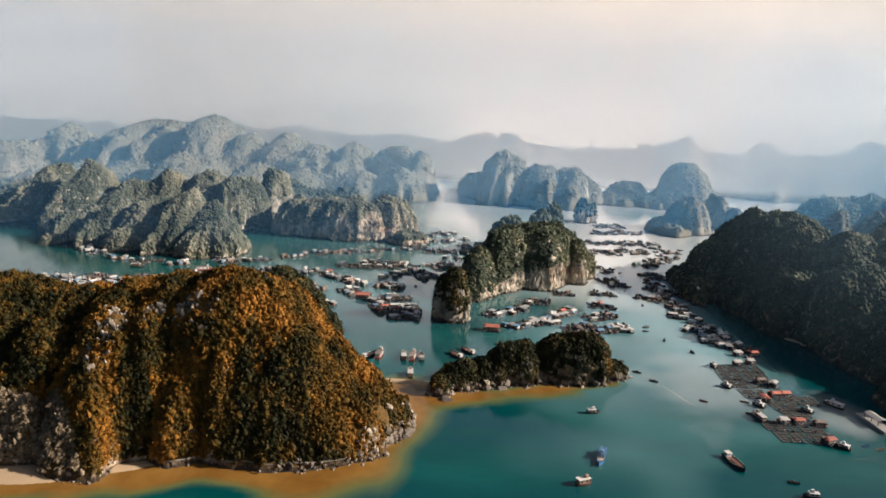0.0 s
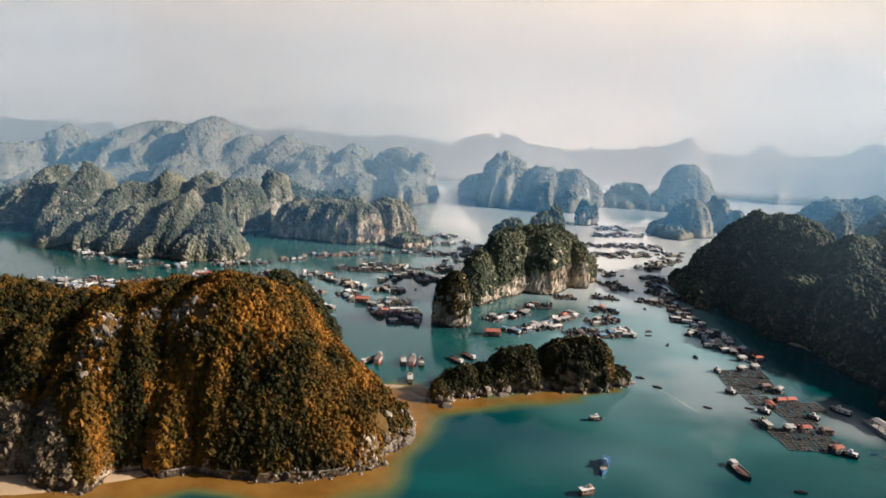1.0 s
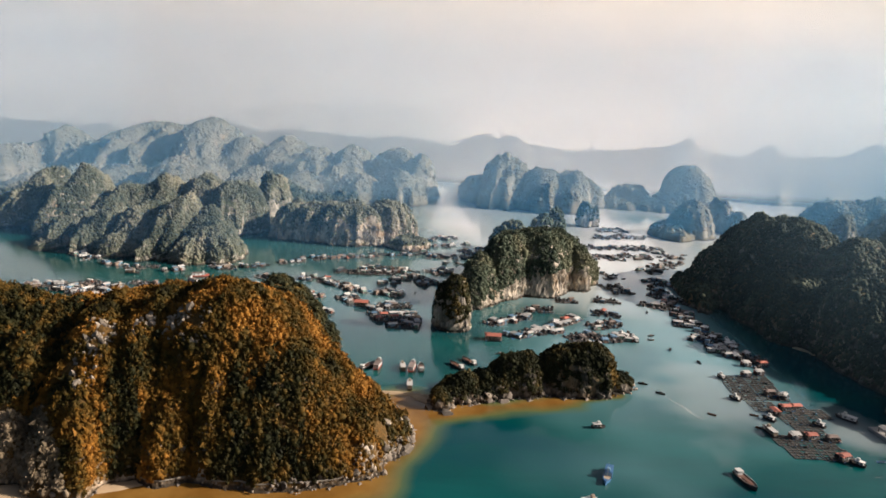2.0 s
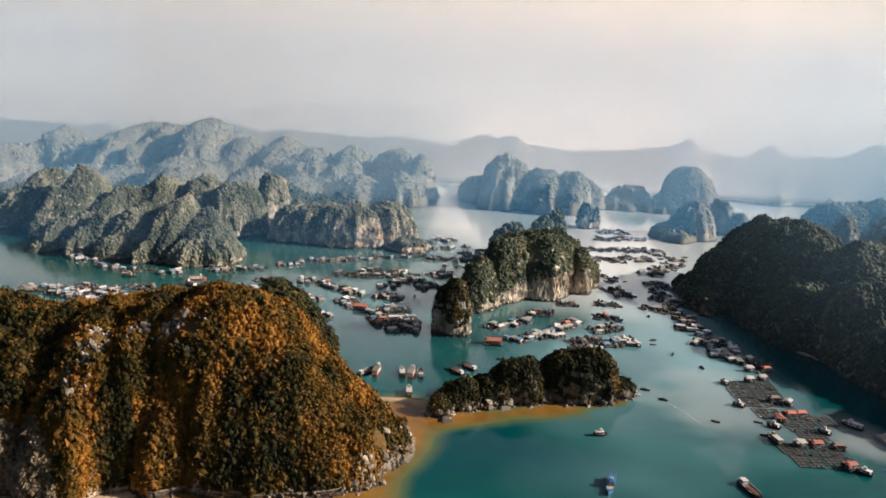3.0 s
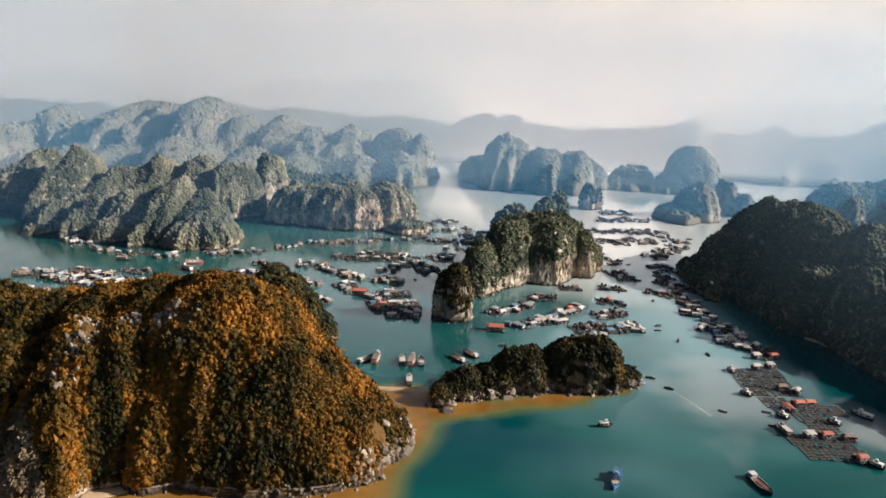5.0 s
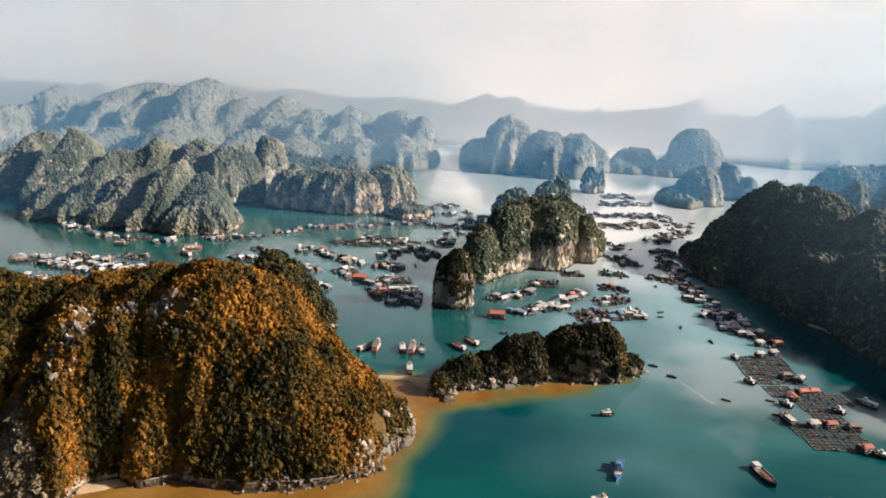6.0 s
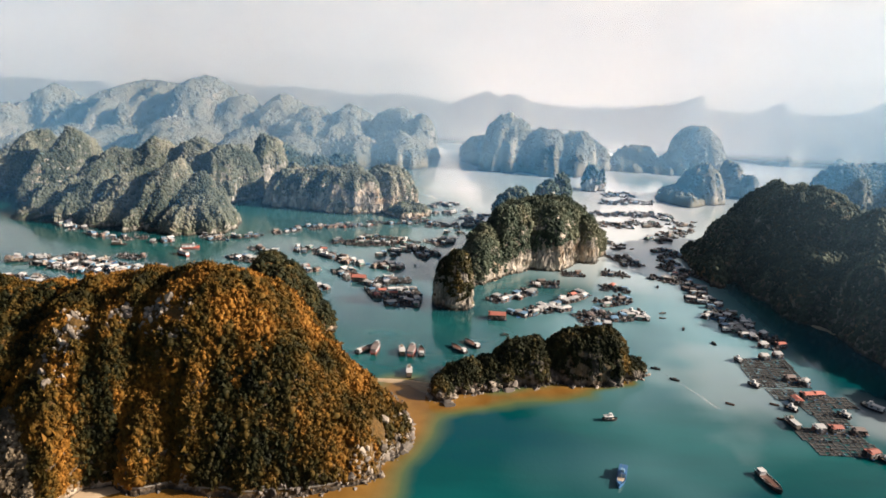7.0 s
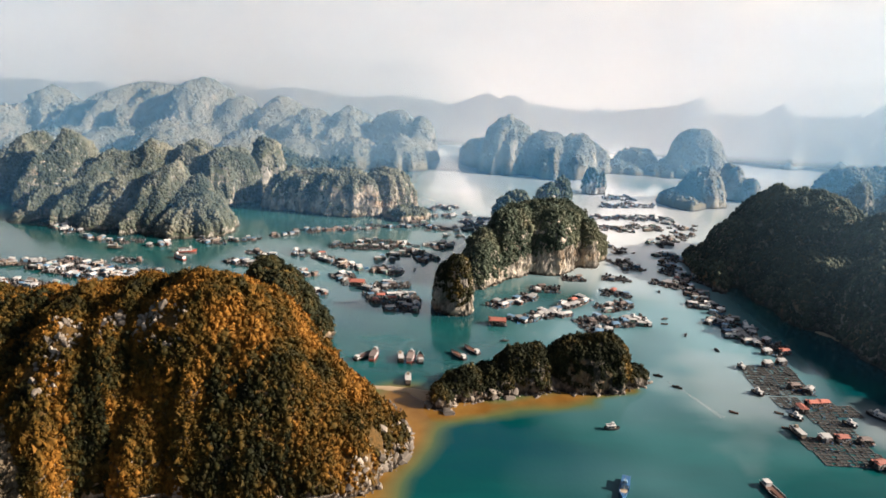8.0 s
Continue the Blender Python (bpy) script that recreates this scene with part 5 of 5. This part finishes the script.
# rows of the village: from x, y to x, y; width; share of rafts; roofs that prevail (w pale, r red, d dull)
VILLAGE = [
    (-316, 509, -292, 521, 10, 0.4, "w"), (-290, 511, -240, 495, 15, 0.5, "w"), (-284, 528, -214, 498, 16, 0.45, "w"), (-247, 537, -228, 531, 8, 0.4, "d"),
    (-294, 473, -250, 471, 12, 0.5, "w"), (-217, 510, -204, 515, 8, 0.4, "w"), (-347, 620, -309, 600, 8, 0.3, "w"), (-297, 590, -281, 583, 8, 0.2, "w"),
    (-275, 576, -250, 585, 9, 0.4, "w"), (-241, 572, -226, 583, 8, 0.2, "w"), (-209, 602, -184, 592, 9, 0.3, "w"), (-186, 602, -160, 611, 9, 0.4, "w"),
    (-156, 622, -136, 642, 9, 0.3, "w"), (-133, 647, -87, 669, 9, 0.4, "r"), (-83, 676, -27, 700, 9, 0.4, "w"), (-162, 573, -140, 566, 9, 0.5, "r"),
    (-170, 552, -150, 541, 9, 0.5, "r"), (-129, 580, -104, 574, 11, 0.3, "r"), (-104, 572, -82, 556, 11, 0.4, "r"), (-90, 561, -69, 547, 10, 0.4, "r"),
    (-84, 534, -73, 519, 11, 0.3, "w"), (-101, 607, -52, 610, 13, 0.7, "w"), (-82, 628, -34, 616, 16, 0.8, "d"), (-54, 594, -29, 601, 13, 0.8, "d"),
    (-62, 549, -40, 543, 12, 0.5, "r"), (-64, 575, -46, 578, 8, 0.5, "d"), (-58, 508, -48, 499, 10, 0.4, "w"), (-51, 512, -34, 517, 10, 0.7, "r"),
    (-56, 486, -26, 495, 16, 0.55, "r"), (-44, 472, -22, 473, 12, 0.7, "w"), (-118, 536, -99, 524, 9, 0.3, "w"), (-92, 495, -87, 486, 8, 0.2, "w"),
    (-31, 579, -16, 592, 10, 0.6, "d"), (-22, 617, -5, 633, 11, 0.7, "d"), (-11, 661, 2, 661, 8, 0.5, "d"), (-26, 678, 24, 705, 9, 0.6, "d"),
    (-24, 732, 8, 752, 9, 0.6, "d"), (4, 715, 28, 736, 9, 0.6, "d"), (-28, 766, -8, 789, 9, 0.6, "d"),
    (25, 484, 36, 495, 9, 0.3, "w"), (39, 494, 53, 510, 9, 0.5, "w"), (55, 526, 73, 526, 10, 0.6, "w"), (80, 554, 98, 557, 9, 0.4, "w"), (36, 460, 50, 471, 10, 0.3, "w"),
    (53, 472, 72, 481, 11, 0.2, "r"), (71, 491, 90, 511, 9, 0.3, "r"), (76, 462, 100, 474, 14, 0.6, "d"), (92, 465, 122, 475, 12, 0.7, "d"), (82, 452, 99, 450, 9, 0.7, "d"),
    (96, 491, 118, 505, 11, 0.5, "r"), (103, 527, 123, 524, 11, 0.5, "r"), (110, 565, 130, 557, 12, 0.6, "d"), (133, 615, 139, 588, 13, 0.7, "d"), (126, 660, 142, 636, 11, 0.7, "d"),
    (136, 725, 205, 743, 15, 0.75, "d"), (139, 775, 222, 785, 15, 0.75, "d"), (156, 836, 215, 854, 18, 0.75, "d"), (174, 883, 208, 900, 14, 0.7, "d"), (216, 758, 232, 742, 10, 0.6, "d"),
    (174, 677, 226, 722, 12, 0.6, "d"), (172, 645, 184, 620, 15, 0.6, "d"), (163, 593, 174, 580, 13, 0.5, "d"), (176, 582, 190, 566, 11, 0.4, "r"), (165, 539, 181, 534, 14, 0.4, "r"),
    (160, 513, 182, 507, 12, 0.5, "r"), (164, 484, 184, 471, 14, 0.6, "w"), (168, 458, 185, 466, 8, 0.3, "w"), (175, 451, 196, 449, 9, 0.5, "w"), (176, 434, 196, 436, 9, 0.5, "w"),
    (150, 560, 160, 545, 8, 0.4, "d"), (166, 612, 178, 600, 10, 0.5, "d"), (158, 556, 176, 556, 9, 0.5, "d"),
    (190, 430, 176, 490, 8, 0.5, "w"), (174, 490, 170, 560, 9, 0.5, "r"), (170, 560, 172, 620, 9, 0.5, "r"),
]
ROOFS = {"w": [3, 4, 2, 7, 3, 5, 4, 1], "r": [0, 1, 3, 2, 4, 1, 5, 3, 7], "d": [2, 4, 1, 2, 4, 7]}
rng_v = np.random.default_rng(12)
taken = []
moored = []


def free(x, y, r):
    return all((x - a) ** 2 + (y - b) ** 2 > (r + c) ** 2 for a, b, c in taken)


RIGHT_FARM = [(165, 409, 0), (180, 411, 0), (164, 397, 0), (179, 399, 0), (164, 385, 0), (179, 387, 0), (168, 372, 4), (184, 371, 4), (178, 358, 4), (192, 366, 4), (180, 346, 2),
              (164, 333, 3), (179, 333, 3), (166, 321, 3), (181, 321, 3)]
for x, y, turn in RIGHT_FARM:
    put(RAFTS[1 if rng_v.random() < 0.6 else 3], x, y, turn + rng_v.normal(0, 1.5))
    taken.append((x, y, 5.0))
for x, y, turn, kind in ((182, 433.7, 10, 3), (188.7, 451.8, 30, 3), (184.3, 419.6, 8, 3), (175.2, 415.8, 5, 4), (192.7, 435.3, 12, 0), (170, 363.8, 96, 0), (178.4, 369.6, 8, 0), (184.4, 371, 8, 0),
                         (168.6, 336, 4, 3), (176.4, 336.6, 8, 0), (186, 335.8, 4, 1), (182.1, 316.9, 20, 0), (184, 385.6, 50, 2), (178, 389, 10, 1),
                         (27, 454, 0, 6), (-67, 511, 0, 6), (-40, 484, 10, 0), (-48, 488, 10, 0)):
    put(HOUSES[kind], x, y, turn, 0.40)
    taken.append((x, y, 4.0))
for x0, y0, x1, y1, wide, share, mood in VILLAGE:
    length = math.hypot(x1 - x0, y1 - y0)
    ang = math.degrees(math.atan2(y1 - y0, x1 - x0))
    dx, dy = (x1 - x0) / length, (y1 - y0) / length
    lanes = max(1, round((wide + 3) / 5.0))
    steps = max(2, round(length / 4.6))
    close = y0 < 530 and x0 > -120
    huts, rafts = (HOUSES, (RAFTS[0], RAFTS[2])) if close else (HOUSES_FAR, RAFTS_FAR)
    for i in range(steps):
        for j in range(lanes):
            loose = 0.6 if y0 < 560 else 1.3 if y0 < 660 else 4.5
            along = (i + 0.5) / steps * length + rng_v.normal(0, loose)
            side = ((j + 0.5) / lanes - 0.5) * (wide + 2) + rng_v.normal(0, loose)
            x, y = x0 + dx * along - dy * side, y0 + dy * along + dx * side
            turn = ang + rng_v.choice([0, 90, 180, 270]) + rng_v.normal(0, 12)
            roll = rng_v.random()
            if roll < share * 0.7 + 0.14:
                if free(x, y, 1.95):
                    moored.append((y, 0, rafts[rng_v.integers(0, len(rafts))], x, turn))
                    taken.append((x, y, 2.0))
            elif roll < 0.9:
                if free(x, y, 1.9):
                    moored.append((y, 1, huts[rng_v.choice(ROOFS[mood])], x, turn))
                    taken.append((x, y, 2.0))
            elif free(x, y, 1.3):
                if rng_v.random() < 0.3:
                    put(WORK_BOATS[rng_v.choice([0, 1])], x, y, turn)
                    taken.append((x, y, 2.2))
                else:
                    put(SAMPANS[rng_v.integers(0, 3)], x, y, turn)
                    taken.append((x, y, 1.0))

# the nearest rafts and huts stand singly, the far end of the village is one mass
moored.sort(key=lambda p: p[0])
far_v, far_f, far_m, far_mats, seen_kind = [], [], [], [], [0, 0]
for y, sort, ob, x, turn in moored:
    seen_kind[sort] += 1
    if seen_kind[sort] <= 284:
        put(ob, x, y, turn)
        continue
    m4 = pose(x, y, 0, 0, 0, turn)
    for piece in ob.children:
        mat = piece.data.materials[0]
        if mat not in far_mats:
            far_mats.append(mat)
        start = len(far_v)
        local = m4 @ piece.matrix_basis
        far_v += [tuple(local @ v.co) for v in piece.data.vertices]
        for p in piece.data.polygons:
            far_f.append([start + i for i in p.vertices])
            far_m.append(far_mats.index(mat))
me = bpy.data.meshes.new("far_village")
me.from_pydata(far_v, [], far_f)
for mat in far_mats:
    me.materials.append(mat)
me.polygons.foreach_set("material_index", far_m)
me.update()
tagged(new("far_village", me), "crowded rafts and huts at the far end of the village", "village", kind="stuff")

# small boats out in the channel
for x, y, turn, kind in ((108.8, 393.6, 160, 0), (115.5, 381.3, 150, 0), (146.3, 536.8, 80, 0), (135.4, 481, 20, 0), (141.3, 455, 70, 0), (153, 434, 100, 0), (135.7, 357.8, 150, 1),
                         (155.4, 345.5, 170, 1), (147.5, 277.6, 170, 0), (133, 472, 0, 1), (-31, 553, 90, 0), (30, 428, 10, 0), (158, 360, 160, 1), (199, 317, 10, 2), (204, 314, 20, 1), (155, 381, 110, 2)):
    put(SAMPANS[kind], x, y, turn)

# the pale wake of the small motor boat that has just crossed the channel
wake_m, wake_n, wake_l, wake_b = node_material("wake_foam")
wake_geo = wake_n.new("ShaderNodeNewGeometry")
wake_froth = noise_node(wake_n, wake_l, 0.9, 5, 0.7, wake_geo.outputs["Position"])
wake_gap = ramp(wake_n, [(0.46, (0, 0, 0)), (0.66, (0.55, 0.55, 0.55))])
wake_l.new(wake_froth.outputs[0], wake_gap.inputs[0])
wake_l.new(wake_gap.outputs[0], wake_b.inputs["Alpha"])
wake_b.inputs["Base Color"].default_value = (0.62, 0.64, 0.62, 1)
wake_b.inputs["Roughness"].default_value = 0.6
wake_v, wake_f = [], []
for k in range(25):
    t = k / 24
    c = Vector((110.5 + 18 * t + 1.2 * math.sin(t * 3), 391 - 39 * t, 0.004))
    out = Vector((0.91, 0.42, 0)) * (0.35 + 1.3 * t)
    wake_v += [c - out, c + out]
    if k:
        wake_f.append((2 * k - 2, 2 * k, 2 * k + 1, 2 * k - 1))
tagged(new("wake", mesh_from("wake", wake_v, wake_f, wake_m)), "thin pale foam trail on the calm water", "wake", kind="structure")

# single boats
long_boat = barge("dark-hulled cargo boat with white gunwale and brown hatch", 15.5, 4.4, PAINT_BLACK)
long_boat.matrix_basis = pose(128, 291.5, 0, 0, 0, 103 - 180)
blue_boat = cabin_boat("blue wooden fishing boat with a pale mast", 15.0, 3.8, PAINT_BLUE, WALL_BLUE, PAINT_BLUE, (-0.38, 0.02), 1.9, True)
blue_boat.matrix_basis = pose(69, 288, 0, 0, 0, 252)
hut_boat = cabin_boat("small brown houseboat with a pale flat roof", 7.0, 3.4, PAINT_BROWN, WALL_TAN, ROOF_PALE, (-0.45, 0.25), 2.0, False, False)
hut_boat.matrix_basis = pose(58, 266, 0, 0, 0, 25)
put(SKIFF, 73.3, 334.3, 10)
for x, y, turn, kind in ((-47, 394, 60, 3), (-41, 396, 84, 2), (-27, 395, 100, 1), (-21.5, 396, 86, 2), (-16.5, 396, 96, 3), (-21, 370, 95, 1), (3.5, 403, 128, 3), (10.8, 411, 128, 3),
                         (206, 362, 130, 0), (158, 341, 100, 1),
                         (-205, 547, 145, 2), (-206, 565, 25, 2), (-260, 562, 10, 1), (-148, 543, 20, 1), (186, 470, 10, 0), (170, 456, 15, 0)):
    put(WORK_BOATS[kind], x, y, turn)

for x, y, turn in ((186, 313, 140), (150, 267, 175), (158.5, 411, 105), (155.3, 380, 125), (164, 356, 130), (187.5, 352.5, 125)):
    put(SKIFF, x, y, turn)

# the wharf at the foot of the large hill
wharf = base("wharf", "grey concrete wharf with a pale roofed shelter", "wharf")
part("quay", box(-11, 11, -3.5, 3.5, -1.5, 1.4, bevel=0.1), plain("concrete", (0.30, 0.29, 0.27), 0.85, 0.3, 0.6), wharf)
part("shelter_roof", gable(-5, 6, -2.6, 2.6, 4.2, 0.9), ROOF_GREY, wharf)
for x in (-4.4, 0.5, 5.4):
    for y in (-2.2, 2.2):
        part("post", box(x - 0.12, x + 0.12, y - 0.12, y + 0.12, 1.4, 4.2), WOOD, wharf)
wharf.matrix_basis = pose(217, 342, 0, 0, 0, 98)


# ---- shores ----
def low_land(name, label, domes, step, seed, material):
    X, Y, Z = land_grid(domes, step, seed, 2.0, 0.0, 0.1)
    Z = np.clip(Z, -0.6, None) + 0.05 * fbm(X, Y, 2.0, seed, 3)
    ny, nx = X.shape
    idx = np.arange(nx * ny).reshape(ny, nx)
    q = np.stack([idx[:-1, :-1], idx[:-1, 1:], idx[1:, 1:], idx[1:, :-1]], -1).reshape(-1, 4)
    q = q[Z.ravel()[q].max(1) > -0.5]
    used = np.unique(q)
    remap = np.full(nx * ny, -1)
    remap[used] = np.arange(len(used))
    me = mesh_from(name, np.stack([X.ravel(), Y.ravel(), Z.ravel()], -1)[used].tolist(), remap[q].tolist(), material)
    return tagged(new(name, me), label, "beach", kind="structure")


low_land("beach", "pale sandy beach below the golden hill", [(-134, 254, 27, 4.0, 25, 0.9, 2.0, 1.0), (-163, 247, 26, 8.0, 12, 1.1, 2.0, 1.0), (-190, 246, 26, 12, 0, 1.2, 2.0, 1.0)], 0.8, 401, SAND)
low_land("sand_spit", "narrow sand bar joining hill and islet", [(-24, 360, 18, 2.6, -2, 0.6, 2.0, 1.0), (-14, 355, 9, 3, -40, 0.6, 2.0, 1.0)], 0.8, 402, SAND)
low_land("cove_beach", "small pale shingle shore below the cliff", [(20, 529, 9, 2.2, 20, 0.7, 2.0, 1.0)], 0.8, 403, SAND)
low_land("landing", "pale bare landing on the shaded shore", [(233, 471, 7, 2.4, -50, 1.0, 2.0, 1.0), (237, 464, 4, 1.6, -80, 0.8, 2.0, 1.0)], 0.8, 404, SAND)

BOULDER_ROCK = plain("boulder_rock", (0.15, 0.125, 0.10), 0.9, 0.9, 0.7)
boulder_meshes = []
for k in range(8):
    rk = random.Random(500 + k)
    bm = bmesh.new()
    for _ in range(15):
        p = Vector((rk.gauss(0, 1), rk.gauss(0, 1), rk.gauss(0, 1))).normalized()
        bm.verts.new((p.x * rk.uniform(0.8, 1.25), p.y * rk.uniform(0.6, 1.1), p.z * rk.uniform(0.6, 1.1)))
    res = bmesh.ops.convex_hull(bm, input=bm.verts)
    bmesh.ops.delete(bm, geom=[v for v in bm.verts if not v.link_faces], context="VERTS")
    me = bpy.data.meshes.new("boulder")
    bm.to_mesh(me)
    bm.free()
    me.materials.append(BOULDER_ROCK)
    boulder_meshes.append(me)


PALE_ROCK = plain("pale_rock", (0.23, 0.19, 0.145), 0.9, 0.9, 0.9)
pale_meshes = []
for me in boulder_meshes:
    pale = me.copy()
    pale.name = "outcrop"
    pale.materials[0] = PALE_ROCK
    pale_meshes.append(pale)


def boulders(island, verts, count, seed, low, high, size, where, name="boulder"):
    shapes = boulder_meshes if name == "boulder" else pale_meshes
    rng = np.random.default_rng(seed)
    ok = verts[(verts[:, 2] > low) & (verts[:, 2] < high)]
    ok = ok[[where(x, y) for x, y, z in ok]]
    for i in rng.choice(len(ok), min(count, len(ok)), replace=False):
        x, y, z = ok[i]
        s = size * rng.lognormal(0, 0.4)
        ob = new(name, shapes[rng.integers(0, 8)])
        ob.parent = island
        if name == "outcrop":
            turn, wide = Euler((rng.normal(0, 0.2), rng.normal(0, 0.2), rng.uniform(-0.7, 0.7))), (s * rng.uniform(0.8, 1.4), s * 1.0, s * rng.uniform(0.9, 1.8))
        else:
            turn, wide = Euler(rng.uniform(0, 6, 3)), (s, s * rng.uniform(0.7, 1.2), s * rng.uniform(0.7, 1.3))
        ob.matrix_basis = Matrix.LocRotScale((x + rng.normal(0, 0.5), y + rng.normal(0, 0.7), z), turn, wide)


boulders(land[0][0], land[0][1], 260, 1, -1.6, 4.5, 0.8, lambda x, y: y < 345 and -66 < x)
boulders(land[0][0], land[0][1], 110, 15, -1.6, 2.6, 0.7, lambda x, y: y < 345 and -175 < x < -66)
boulders(land[0][0], land[0][1], 130, 8, 50, 62, 0.85, lambda x, y: y < 299 and (-119 < x < -99) and fbm(np.array([x]), np.array([y]), 9.0, 77, 2)[0] > -0.1, "outcrop")
boulders(land[0][0], land[0][1], 60, 18, 49, 59, 0.85, lambda x, y: y < 299 and (-133 < x < -124), "outcrop")
boulders(land[0][0], land[0][1], 100, 9, 34, 54, 0.9, lambda x, y: y < 296 and (-153 < x < -138), "outcrop")
boulders(land[0][0], land[0][1], 110, 10, 0.5, 12, 1.0, lambda x, y: x > -40 and y < 322, "outcrop")
boulders(land[2][0], land[2][1], 210, 2, -1.8, 3.4, 1.3, lambda x, y: True)
boulders(land[2][0], land[2][1], 150, 21, -0.6, 4.5, 0.75, lambda x, y: y < 392, "outcrop")
boulders(land[4][0], land[4][1], 50, 3, -1.5, 1.5, 1.2, lambda x, y: y < 600)
boulders(land[3][0], land[3][1], 25, 4, -1.5, 1.5, 1.0, lambda x, y: True)
boulders(land[1][0], land[1][1], 40, 5, -1.5, 2.0, 1.2, lambda x, y: x > -100)


# a low pale walled footpath runs round the foot of the golden hill, just above the boulders
path_line = []
for k in range(60):
    a = radians(242 + k * 2.05)
    r = np.arange(95.0, 20.0, -0.5)
    px, py = -90 + r * math.cos(a), 310 + r * math.sin(a)
    h = land_height(NEAR_HILL, px, py, 3, 6, 3.2, 0.09)
    hit = np.argmax(h > 3.0)
    path_line.append((px[hit], py[hit]))
path_line = np.array(path_line)
for _ in range(2):
    path_line[1:-1] = (path_line[:-2] + 2 * path_line[1:-1] + path_line[2:]) / 4
bm = bmesh.new()
rows = []
for k in range(len(path_line)):
    d = path_line[min(k + 1, len(path_line) - 1)] - path_line[max(k - 1, 0)]
    d = d / np.linalg.norm(d)
    out = np.array([d[1], -d[0]])
    c = path_line[k] + out * 0.8
    z = 3.0 + 0.08 * math.sin(k * 0.7)
    rows.append([bm.verts.new(p) for p in ((*(c - out * 0.9), z - 1.2), (*(c - out * 0.9), z), (*(c - out * 0.1), z), (*(c - out * 0.1), z + 0.3), (*(c + out * 0.1), z + 0.3), (*(c + out * 0.18), z - 0.2))])
for p, q in zip(rows, rows[1:]):
    for j in range(5):
        bm.faces.new((p[j], q[j], q[j + 1], p[j + 1]))
bmesh.ops.recalc_face_normals(bm, faces=bm.faces)
me = bpy.data.meshes.new("footpath")
bm.to_mesh(me)
bm.free()
me.materials.append(plain("path_stone", (0.19, 0.165, 0.13), 0.9, 0.4, 0.8))
tagged(new("footpath", me), "pale stone footpath with a low wall along the shore", "path", kind="structure")

# a hut kind that found no place in the village is taken away again
for hut in HOUSES + HOUSES_FAR:
    if hut.name not in first_used:
        for ob in (*hut.children_recursive, hut):
            bpy.data.objects.remove(ob)
